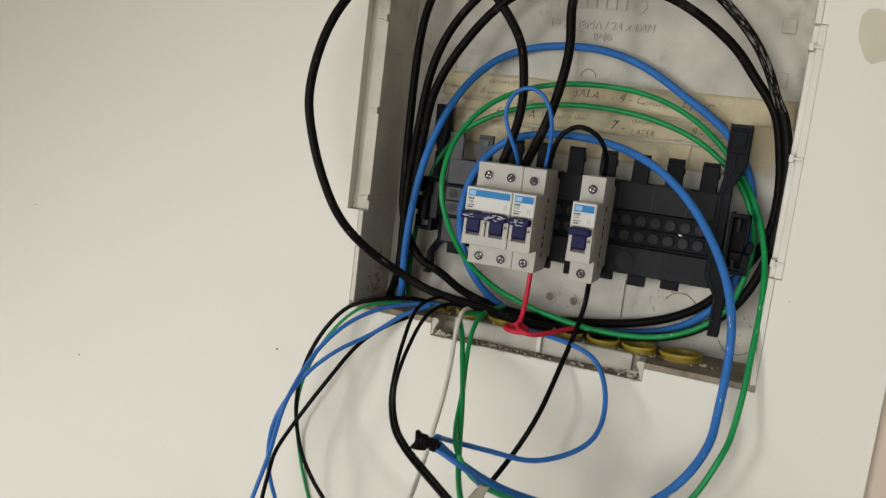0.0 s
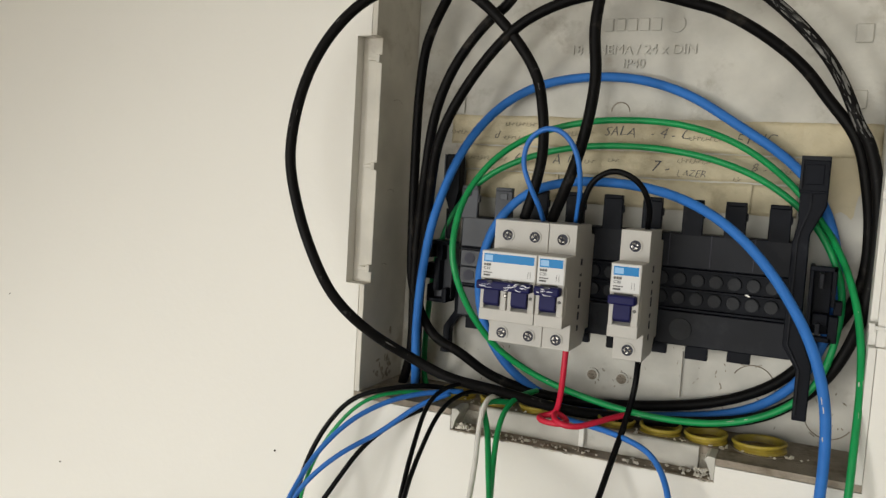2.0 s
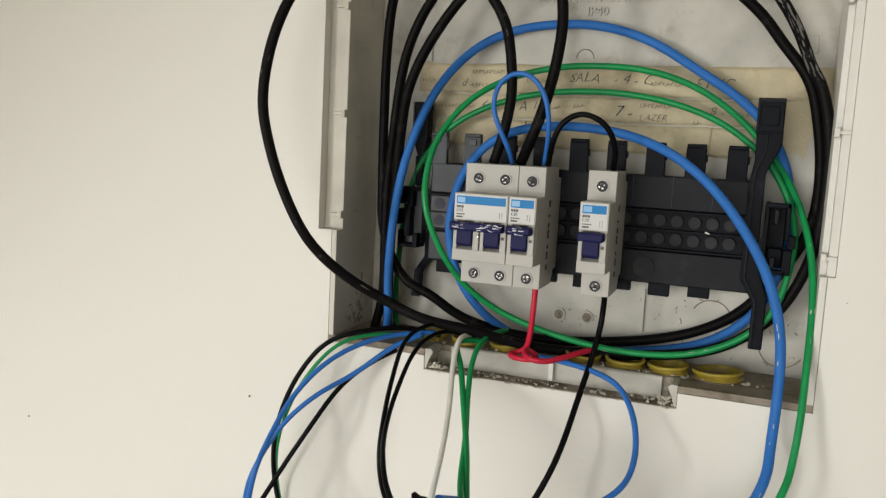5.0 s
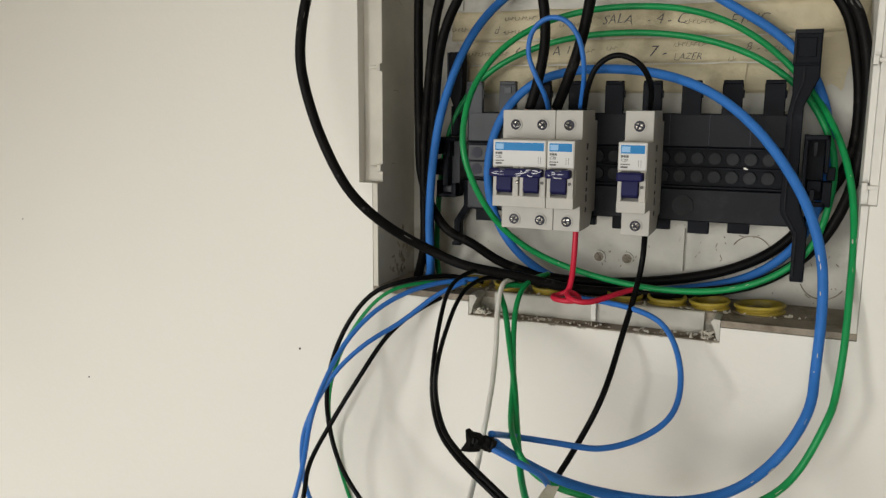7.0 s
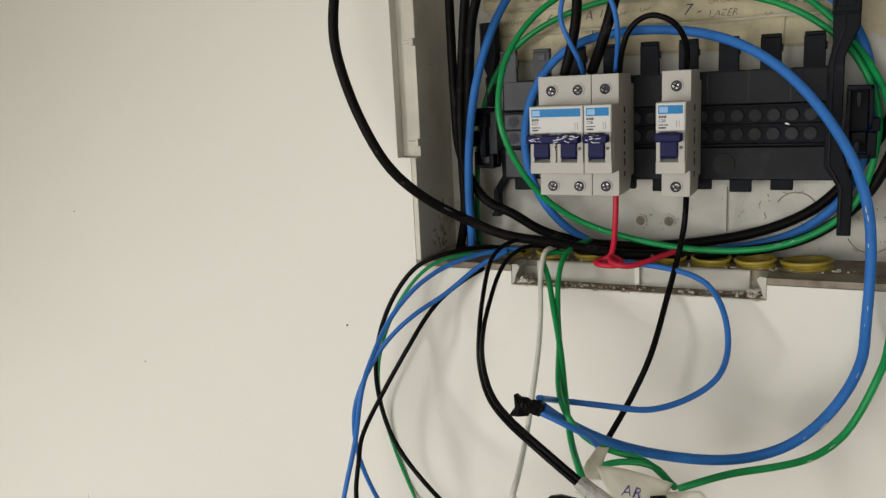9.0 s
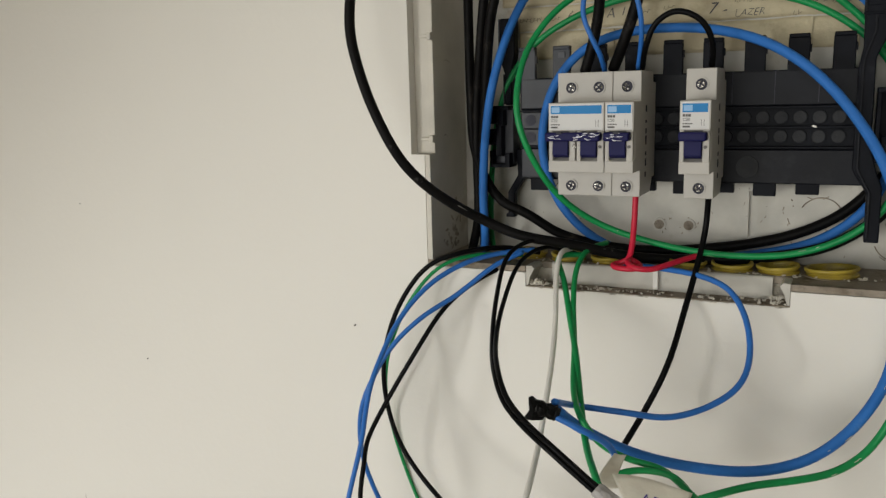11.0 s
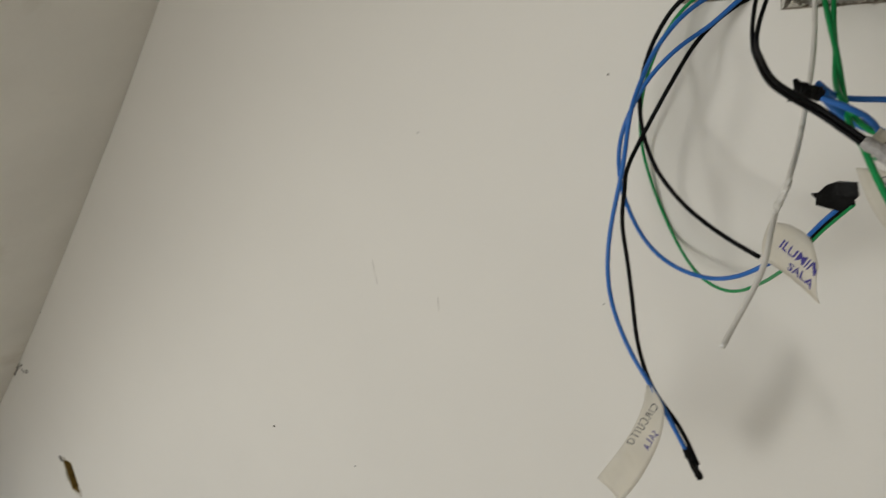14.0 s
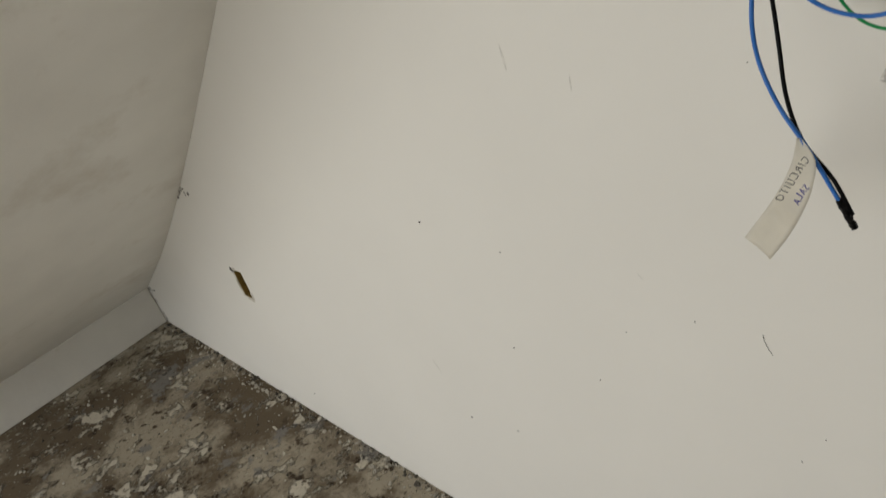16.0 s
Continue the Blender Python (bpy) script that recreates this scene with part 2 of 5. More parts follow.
def extrude_yz(bm, outline, x0, x1, bevel=0.0):
    """An outline of (y, z) pushed from x0 to x1."""
    a = [bm.verts.new((x0, y, z)) for y, z in outline]
    b = [bm.verts.new((x1, y, z)) for y, z in outline]
    faces = [bm.faces.new(a), bm.faces.new(b[::-1])]
    for i in range(len(a)):
        j = (i + 1) % len(a)
        faces.append(bm.faces.new((a[j], a[i], b[i], b[j])))
    bmesh.ops.recalc_face_normals(bm, faces=faces)
    if bevel:
        bmesh.ops.bevel(bm, geom=list({e for f in faces for e in f.edges}), offset=bevel, segments=2, affect="EDGES", profile=0.5)
    return bm


def extrude_xz(bm, outline, y0, y1, bevel=0.0):
    """An outline of (x, z) pushed from y0 to y1."""
    a = [bm.verts.new((x, y0, z)) for x, z in outline]
    b = [bm.verts.new((x, y1, z)) for x, z in outline]
    faces = [bm.faces.new(a), bm.faces.new(b[::-1])]
    for i in range(len(a)):
        j = (i + 1) % len(a)
        faces.append(bm.faces.new((a[j], a[i], b[i], b[j])))
    bmesh.ops.recalc_face_normals(bm, faces=faces)
    if bevel:
        bmesh.ops.bevel(bm, geom=list({e for f in faces for e in f.edges}), offset=bevel, segments=2, affect="EDGES", profile=0.5)
    return bm


def disc(bm, centre, radius, depth, axis="y", segments=20, radius2=None):
    turn = {"x": pose(0, 0, 0, 0, 90, 0), "y": pose(0, 0, 0, 90, 0, 0), "z": Matrix()}[axis]
    bmesh.ops.create_cone(bm, cap_ends=True, segments=segments, radius1=radius, radius2=radius if radius2 is None else radius2, depth=depth, matrix=Matrix.Translation(centre) @ turn)
    return bm


def ring(bm, centre, radius, inner, depth, segments=28):
    """A short upright tube, open through the middle."""
    rows = []
    for r, z in ((radius, -depth / 2), (radius, depth / 2), (inner, depth / 2), (inner, -depth / 2)):
        rows.append([bm.verts.new((centre[0] + r * math.cos(2 * math.pi * i / segments), centre[1] + r * math.sin(2 * math.pi * i / segments), centre[2] + z)) for i in range(segments)])
    for k in range(4):
        a, b = rows[k], rows[(k + 1) % 4]
        for i in range(segments):
            j = (i + 1) % segments
            bm.faces.new((a[i], a[j], b[j], b[i]))
    return bm


def spline(points, per=8):
    """A smooth line through the points (centripetal Catmull-Rom)."""
    p = [Vector(q) for q in points]
    p = [p[0] * 2 - p[1]] + p + [p[-1] * 2 - p[-2]]
    out = []
    for i in range(1, len(p) - 2):
        a, b, c, d = p[i - 1 : i + 3]
        t0 = 0.0
        t1 = t0 + max((b - a).length, 1e-6) ** 0.5
        t2 = t1 + max((c - b).length, 1e-6) ** 0.5
        t3 = t2 + max((d - c).length, 1e-6) ** 0.5
        for k in range(per):
            t = t1 + (t2 - t1) * k / per
            a1 = a * ((t1 - t) / (t1 - t0)) + b * ((t - t0) / (t1 - t0))
            a2 = b * ((t2 - t) / (t2 - t1)) + c * ((t - t1) / (t2 - t1))
            a3 = c * ((t3 - t) / (t3 - t2)) + d * ((t - t2) / (t3 - t2))
            b1 = a1 * ((t2 - t) / (t2 - t0)) + a2 * ((t - t0) / (t2 - t0))
            b2 = a2 * ((t3 - t) / (t3 - t1)) + a3 * ((t - t1) / (t3 - t1))
            out.append(b1 * ((t2 - t) / (t2 - t1)) + b2 * ((t - t1) / (t2 - t1)))
    return out + [p[-2]]


def eased(line, rounds=2):
    """Takes the small kinks out of a line."""
    for _ in range(rounds):
        line = [line[0]] + [(line[i - 1] + line[i] * 2 + line[i + 1]) / 4 for i in range(1, len(line) - 1)] + [line[-1]]
    return line


def tube(bm, line, radius, sides=12):
    """A round tube along a line; radius: a number, or one for each point."""
    radii = radius if isinstance(radius, list) else [radius] * len(line)
    t = (line[1] - line[0]).normalized()
    n = t.orthogonal().normalized()
    rows = []
    for i, q in enumerate(line):
        t2 = (line[min(i + 1, len(line) - 1)] - line[max(i - 1, 0)]).normalized()
        n = (t.rotation_difference(t2) @ n).normalized()
        t = t2
        b = t.cross(n)
        rows.append([bm.verts.new(q + (n * math.cos(2 * math.pi * k / sides) + b * math.sin(2 * math.pi * k / sides)) * radii[i]) for k in range(sides)])
    for r, s in zip(rows, rows[1:]):
        for k in range(sides):
            j = (k + 1) % sides
            bm.faces.new((r[k], r[j], s[j], s[k]))
    bm.faces.new(rows[0][::-1])
    bm.faces.new(rows[-1])
    return bm


def lettering(text, size, mat, parent, m, name="lettering", depth=0.0001, shear=0.0, bold=0.0, wide=1.0):
    """Flat letters as a mesh part, with their lower left corner at the pose m."""
    cu = bpy.data.curves.new(name, "FONT")
    cu.body, cu.size, cu.extrude, cu.shear, cu.offset, cu.resolution_u = text, size, depth, shear, bold, 3
    cu.space_character = wide
    tmp = bpy.data.objects.new(name, cu)
    scene.collection.objects.link(tmp)
    me = bpy.data.meshes.new_from_object(tmp.evaluated_get(bpy.context.evaluated_depsgraph_get()))
    bpy.data.objects.remove(tmp)
    me.materials.clear()
    me.materials.append(mat)
    if name == "handwriting":  # shaky, uneven letters
        for v in me.vertices:
            q = Vector((v.co.x, v.co.y, 0)) / size
            v.co.x += size * (0.10 * noise.noise(q * 1.3 + Vector((len(text), 4, 1))) + 0.06 * noise.noise(q * 4.0))
            v.co.y += size * (0.16 * noise.noise(q * 1.1 + Vector((9, len(text), 2))) + 0.06 * noise.noise(q * 4.0 + Vector((3, 1, 7))))
    ob = new(name, me)
    ob.parent = parent
    ob.matrix_local = m
    return ob


def lay_on(letters, sheet, face):
    """Presses letters onto the sheet of tape that they are written on."""
    tree = BVHTree.FromPolygons([v.co.copy() for v in sheet.data.vertices], [tuple(p.vertices) for p in sheet.data.polygons])
    m = letters.matrix_basis.copy()
    back = m.inverted()
    up = 1 if m.col[2].xyz.dot(face) > 0 else -1
    for v in letters.data.vertices:
        q = m @ v.co
        hit = tree.ray_cast(q + face * 0.03, -face, 0.06)[0] or tree.find_nearest(q)[0]
        v.co = back @ (hit + face * (0.0003 + up * v.co.z))


def bars(bm, x, y, z, widths, height, gap, depth=0.0002):
    """A row of small plain bars in place of print that cannot be read."""
    for w in widths:
        box(bm, x, x + w, y - depth, y, z, z + height)
        x += w + gap
    return bm


FRONT = pose(0, 0, 0, 90, 0, 0)  # letters that face the room

# ---- the room ----
HOLE = (-0.002, 0.315, 0.0, 0.43)


def wall_with_holes(x0, x1, z0, z1, y0, y1, holes):
    """A wall slab with rectangular openings (x0, x1, z0, z1) right through it; openings may touch."""
    xs = sorted({x0, x1, *(h[0] for h in holes), *(h[1] for h in holes)})
    zs = sorted({z0, z1, *(h[2] for h in holes), *(h[3] for h in holes)})
    solid = set()
    for i in range(len(xs) - 1):
        for k in range(len(zs) - 1):
            cx, cz = (xs[i] + xs[i + 1]) / 2, (zs[k] + zs[k + 1]) / 2
            if not any(h[0] < cx < h[1] and h[2] < cz < h[3] for h in holes):
                solid.add((i, k))
    bm = bmesh.new()
    grid = {(i, k, y): bm.verts.new((xs[i], y, zs[k])) for i in range(len(xs)) for k in range(len(zs)) for y in (y0, y1)}
    for i, k in solid:
        bm.faces.new([grid[q] for q in ((i, k, y0), (i + 1, k, y0), (i + 1, k + 1, y0), (i, k + 1, y0))])
        bm.faces.new([grid[q] for q in ((i, k, y1), (i, k + 1, y1), (i + 1, k + 1, y1), (i + 1, k, y1))])
        for n, p, q in (((i - 1, k), (i, k), (i, k + 1)), ((i + 1, k), (i + 1, k), (i + 1, k + 1)), ((i, k - 1), (i, k), (i + 1, k)), ((i, k + 1), (i, k + 1), (i + 1, k + 1))):
            if n not in solid:
                bm.faces.new([grid[v] for v in ((*p, y0), (*p, y1), (*q, y1), (*q, y0))])
    bmesh.ops.delete(bm, geom=[v for v in bm.verts if not v.link_faces], context="VERTS")
    bmesh.ops.recalc_face_normals(bm, faces=bm.faces)
    return bm


NOTCHES = [(-0.0125, HOLE[0], 0.0795, 0.2475), (HOLE[1], 0.3190, 0.0795, 0.2475), (0.0725, 0.2395, -0.0098, HOLE[2])]
SLOT = (-1.535, -1.489, -0.972, -0.886)  # broken slot low in the wall  # recesses for hinges and catch
XE = 0.392  # end of the white wall beside the box
thing("wall_north", wall_with_holes(-2.40, XE, -0.02, 2.75, 0.0, 0.16, [(a, b, ZB + c, ZB + d) for a, b, c, d in [HOLE, SLOT] + NOTCHES]), PAINT, "smooth white painted wall with specks and scuffs", "wall", "structure")
thing("trim", block(XE, XE + 0.10, 0.006, 0.16, 0.0, 2.1), BEIGE, "beige painted upright trim beside the white wall", "trim", "structure")
thing("wall_north_east", block(XE + 0.10, 3.0, 0.0, 0.16, -0.02, 2.75), PAINT, "plain white painted wall", "wall", "structure")
thing("wall_back_east", block(3.0, 3.16, -3.4, 0.16, -0.02, 2.75), PAINT, "plain white painted wall", "wall", "structure")
thing("wall_west", block(-4.16, -4.0, -3.4, 0.16, -0.02, 2.75), PAINT, "plain white painted wall", "wall", "structure")
thing("wall_south", wall_with_holes(-4.0, 3.0, -0.02, 2.75, -3.4, -3.24, [(-2.18, 0.68, 0.15, 2.35)]), PAINT, "plain white wall with a window opening", "wall", "structure")
thing("ceiling", block(-4.0, 3.0, -3.24, 0.0, 2.75, 2.9), PAINT, "plain white ceiling", "ceiling", "structure")

# The underside of the stairs: a sloping slab that comes down to a low plinth.
SOFFIT_LINE = [(0.9, 2.36), (-0.388, 1.640), (-0.917, 1.225), (-1.205, 0.998), (-1.609, 0.688), (-1.95, 0.44), (-2.385, 0.153)]


def stair_slab():
    bm = bmesh.new()
    line = spline([(x, 0, z) for x, z in SOFFIT_LINE], 6)
    low = [(p.x, p.z) for p in line]
    high = [(x - 0.10, z + 0.16) for x, z in low[::-1]]
    return extrude_xz(bm, low + high, -1.05, -0.0005)


thing("stair_soffit", stair_slab(), SOFFIT, "white plastered sloping underside of a staircase", "stairs", "structure")
thing("baseboard", block(-2.52, -2.385, -1.05, -0.0005, 0.0, 0.153, 0.006), PLINTH, "low white plinth under the stair slope", "baseboard", "structure")

thing("floor", block(-4.0, 3.0, -3.24, 0.0, -0.12, 0.0), CONCRETE, "rough unfinished screed floor", "floor", "structure")

# ---- the recessed distribution box ----
BACK = 0.062  # depth of its back panel behind the wall's face


def distribution_box():
    top = HOLE[3]
    x0, x1 = HOLE[0] + 0.0002, HOLE[1] - 0.0002
    box_ob = thing("distribution_box", None, None, "dusty white plastic recessed distribution box, open and uncovered", "electrical box")
    box_ob.location = (0, 0, ZB)
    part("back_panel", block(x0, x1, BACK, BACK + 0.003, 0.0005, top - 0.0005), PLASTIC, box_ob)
    for inner, outer in ((x0 + 0.004, x0), (x1 - 0.004, x1)):
        a, b = sorted((inner, outer))
        bm = extrude_yz(bmesh.new(), [(BACK, 0.0045), (0.0, 0.0045), (0.0, 0.0795), (0.0085, 0.0797), (0.0085, 0.2473), (0.0, 0.2475), (0.0, top - 0.0045), (BACK, top - 0.0045)], a, b, 0.0005)
        part("side_panel", bm, SIDEPLASTIC if inner < 0.1 else CLEANPLASTIC, box_ob)
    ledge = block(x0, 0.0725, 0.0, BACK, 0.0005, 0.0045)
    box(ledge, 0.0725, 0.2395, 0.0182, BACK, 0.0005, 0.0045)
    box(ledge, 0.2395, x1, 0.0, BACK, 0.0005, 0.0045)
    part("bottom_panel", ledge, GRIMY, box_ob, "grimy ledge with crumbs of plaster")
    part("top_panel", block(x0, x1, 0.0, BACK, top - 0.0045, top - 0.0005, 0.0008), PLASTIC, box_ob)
    # Hinge strips in recesses on both sides of the opening, with small pins.
    for a, b, edge, way, skin in ((-0.0124, -0.0012, 0.003, 1, SIDEPLASTIC), (0.3142, 0.3189, 0.310, -1, CLEANPLASTIC)):
        bm = bmesh.new()
        box(bm, a, b, 0.0085 if way > 0 else 0.0025, 0.0120, 0.0797, 0.2473, 0.0004)
        strip = part("hinge_strip", bm, skin, box_ob)
        for z in (0.0900, 0.1605, 0.2330):
            lo, hi = sorted((edge, edge - way * (0.0095 if way > 0 else 0.0088)))
            pin = bmesh.new()
            box(pin, lo, hi, 0.0045 if way > 0 else 0.0002, 0.0085, z - 0.0011, z + 0.0011, 0.0004)
            lo, hi = sorted((edge, edge - way * 0.0030))
            box(pin, lo, hi, 0.0035 if way > 0 else -0.0006, 0.0085, z - 0.0026, z + 0.0026, 0.0005)
            part("hinge_pin", pin, skin, strip)
    # Catch lip in the recess under the ledge, in two lengths, with a dusty shelf before it.
    for a, b in ((0.0865, 0.1568), (0.1586, 0.2285)):
        lip = extrude_yz(bmesh.new(), [(0.0146, -0.0090), (0.0180, -0.0090), (0.0180, 0.0052), (0.0156, 0.0052), (0.0146, 0.0042)], a, b, 0.0004)
        part("catch_lip", lip, PLASTIC, box_ob)
    part("catch_rib", block(0.1560, 0.1594, 0.0112, 0.0178, -0.0078, 0.0048, 0.0005), CLEANPLASTIC, box_ob)
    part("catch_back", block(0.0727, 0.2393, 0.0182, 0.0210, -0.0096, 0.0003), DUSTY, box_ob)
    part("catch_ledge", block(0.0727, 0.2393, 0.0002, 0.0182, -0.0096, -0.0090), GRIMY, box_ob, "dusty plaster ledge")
    for x, way in ((0.0727, 1), (0.2393, -1)):
        cheek = extrude_xz(bmesh.new(), [(x, -0.0088), (x + way * 0.0016, -0.0088), (x + way * 0.0030, -0.0030), (x + way * 0.0060, 0.0030), (x + way * 0.0040, 0.0050), (x, 0.0046)], 0.0004, 0.0180, 0.0003)
        part("catch_cheek", cheek, PLASTIC, box_ob, "ragged white end of the recess")
    # Flakes of plaster broken off along the lower edge of the recess.
    rng = random.Random(31)
    bm = bmesh.new()
    for _ in range(34):
        x = rng.uniform(0.076, 0.237)
        w, h = rng.uniform(0.001, 0.0045), rng.uniform(0.0003, 0.0011)
        extrude_xz(bm, [(x, -0.0097), (x + w, -0.0097), (x + w * rng.uniform(0.6, 0.9), -0.0097 - h), (x + w * rng.uniform(0.1, 0.4), -0.0097 - h * 0.7)], -0.0005, -0.0001)
    tagged(part("broken_edge", bm, CRUMB, box_ob, "ragged broken plaster edge"), kind="stuff")
    # Bosses, square pads and scratched arcs on the back panel.
    for x in (0.1495, 0.1695):
        boss = part("screw_boss", ring(bmesh.new(), (0, 0, 0), 0.0046, 0.0034, 0.0012, 20), PLASTIC, box_ob)
        boss.matrix_local = pose(x, BACK - 0.0006, 0.0275, 90)
        bm = bmesh.new()
        disc(bm, (0, 0, 0), 0.0034, 0.0006, "z", 16)
        for k in range(3):
            bmesh.ops.create_cube(bm, size=1, matrix=Matrix.Rotation(k * 1.05, 4, "Z") @ Matrix.Translation((0, 0, 0.0005)) @ Matrix.Diagonal((0.0062, 0.0009, 0.0008, 1)))
        part("screw_recess", bm, GRIMY, boss)
    for x, z in ((0.038, 0.247), (0.038, 0.208), (0.2955, 0.2545), (0.2955, 0.216)):
        part("square_pad", block(x - 0.0048, x + 0.0048, BACK - 0.0016, BACK, z - 0.0055, z + 0.0055, 0.0007), PLASTIC, box_ob)
    for x, z, r, a0, a1 in ((0.252, 0.036, 0.013, 20, 150), (0.277, 0.036, 0.013, 30, 160), (0.297, 0.024, 0.014, 200, 330), (0.087, 0.045, 0.015, 60, 180), (0.155, 0.206, 0.006, 0, 180)):
        arc = [Vector((x + r * math.cos(radians(a)), BACK - 0.0002, z + r * math.sin(radians(a)))) for a in range(a0, a1 + 1, 10)]
        part("knockout_mark", tube(bmesh.new(), arc, 0.0004, 6), GRIMY, box_ob, smooth=True)
    bm = bmesh.new()
    box(bm, 0.2075, 0.2085, BACK - 0.0025, BACK, 0.022, 0.052, 0.0003)
    part("moulded_rib", bm, PLASTIC, box_ob)
    lettering("18 x NEMA / 24 x DIN", 0.0088, PLASTIC, box_ob, pose(0.118, BACK - 0.0006, 0.2435) @ FRONT, depth=0.0007, bold=0.0)
    lettering("IP40", 0.0085, PLASTIC, box_ob, pose(0.154, BACK - 0.0006, 0.2345) @ FRONT, depth=0.0007, bold=0.0)
    bm = bmesh.new()
    for k in range(5):
        box(bm, 0.140 + 0.0078 * k, 0.1462 + 0.0078 * k, BACK - 0.0010, BACK, 0.2585, 0.2665, 0.0004)
    disc(bm, (0.187, BACK - 0.0005, 0.2625), 0.0055, 0.001)
    part("moulded_emblem", bm, PLASTIC, box_ob)
    # Dark rub marks and flecks of dirt on the back panel.
    rng = random.Random(21)
    bm = bmesh.new()
    for cx, cz, count, spread in ((0.150, 0.027, 14, 0.004), (0.169, 0.027, 6, 0.004), (0.205, 0.045, 7, 0.012), (0.233, 0.042, 6, 0.012), (0.275, 0.030, 16, 0.015), (0.300, 0.020, 10, 0.008), (0.060, 0.025, 9, 0.015), (0.100, 0.040, 6, 0.012)):
        for _ in range(count):
            m = Matrix.Translation((min(max(cx + rng.gauss(0, spread), 0.008), 0.305), BACK - 0.0001, min(max(cz + rng.gauss(0, spread * 0.7), 0.007), 0.055))) @ Matrix.Rotation(rng.uniform(0.6, 2.4), 4, "Y") @ Matrix.Diagonal((rng.uniform(0.0008, 0.004), 0.0004, rng.uniform(0.0004, 0.0010), 1))
            bmesh.ops.create_icosphere(bm, subdivisions=1, radius=0.5, matrix=m)

    tagged(part("dirt_marks", bm, GRIMY, box_ob, "dark rub marks"), kind="stuff")
    # Corrugated conduit ends that stand up through the ledge.
    for x, y, r in ((0.062, 0.036, 0.0115), (0.091, 0.036, 0.0115), (0.120, 0.036, 0.0115), (0.172, 0.037, 0.0115), (0.2005, 0.037, 0.0122), (0.2285, 0.037, 0.0122), (0.259, 0.038, 0.0150)):
        profile = [(r - 0.0012, 0.0046), (r - 0.0010, 0.0052), (r + 0.0004, 0.0058), (r + 0.0006, 0.0072), (r - 0.0002, 0.0078), (r - 0.0011, 0.0083), (r - 0.0011, 0.0090), (r + 0.0003, 0.0095), (r + 0.0008, 0.0102), (r + 0.0008, 0.0114), (r + 0.0002, 0.0119), (r - 0.0006, 0.0118), (r - 0.0010, 0.0108), (r - 0.0018, 0.0090), (r - 0.0012, 0.0076), (r - 0.0020, 0.0060), (r - 0.0020, 0.0046)]
        bm = bmesh.new()
        turns = 36
        rows = [[bm.verts.new(((q + 0.00022 * math.sin(3 * k * math.tau / turns + x * 900)) * math.cos(k * math.tau / turns), (q + 0.0002 * math.cos(2 * k * math.tau / turns + x * 500)) * math.sin(k * math.tau / turns), z)) for k in range(turns)] for q, z in profile]
        for lower, upper in zip(rows, rows[1:]):
            for k in range(turns):
                bm.faces.new((lower[k], lower[(k + 1) % turns], upper[(k + 1) % turns], upper[k]))
        end = part("conduit_end", bm, YELLOW, box_ob, "yellow corrugated conduit end", smooth=True)
        end.location = (x + 0.002, y - 0.004, -0.0020)
        end.rotation_euler = (0.05 * math.sin(x * 700), 0.06 * math.cos(x * 400), 0)
        part("conduit_throat", disc(bmesh.new(), (0, 0, 0.0069), r - 0.0012, 0.0006, "z"), BOXWOOD, end)
        rim = part("conduit_hole", ring(bmesh.new(), (0, 0, 0.0047), r + 0.0022, r - 0.0012, 0.0006), GRIMY, box_ob)
        rim.location = (x + 0.002, y - 0.004, 0)
    # Brown smear low on the side panel, and hairline marks above it.
    bm = bmesh.new()
    for _ in range(22):
        m = Matrix.Translation((0.0021, min(max(rng.gauss(0.034, 0.008), 0.008), 0.056), abs(rng.gauss(0.010, 0.007)) + 0.008)) @ Matrix.Rotation(rng.uniform(0, 3), 4, "X") @ Matrix.Diagonal((0.0003, rng.uniform(0.003, 0.011), rng.uniform(0.002, 0.006), 1))
        bmesh.ops.create_icosphere(bm, subdivisions=2, radius=0.5, matrix=m)
    tagged(part("grime_smear", bm, SMUDGE, box_ob, "brown smear of grime"), kind="stuff")
    for y, z, r in ((0.030, 0.142, 0.006), (0.034, 0.205, 0.007), (0.026, 0.090, 0.004)):
        arc = [Vector((0.0021, y + r * math.cos(radians(q)), z + r * 0.5 * math.sin(radians(q)))) for q in range(20, 150, 12)]
        part("hairline_mark", tube(bmesh.new(), arc, 0.0002, 5), GRIMY, box_ob, smooth=True)
    # Short ticks at the ends of the knock-out rings.
    for x, z, turn in ((0.2455, 0.0485, 0.3), (0.2545, 0.0490, -0.5), (0.2885, 0.0115, 0.6), (0.2980, 0.0100, 0.1), (0.2330, 0.0330, 1.2), (0.2360, 0.0180, 1.0), (0.2660, 0.0340, 1.3)):
        bm = bmesh.new()
        bmesh.ops.create_cube(bm, size=1, matrix=Matrix.Translation((x, BACK - 0.0002, z)) @ Matrix.Rotation(turn, 4, "Y") @ Matrix.Diagonal((0.0040, 0.0005, 0.0006, 1)))
        part("knockout_tick", bm, GRIMY, box_ob)
    return box_ob


the_box = distribution_box()


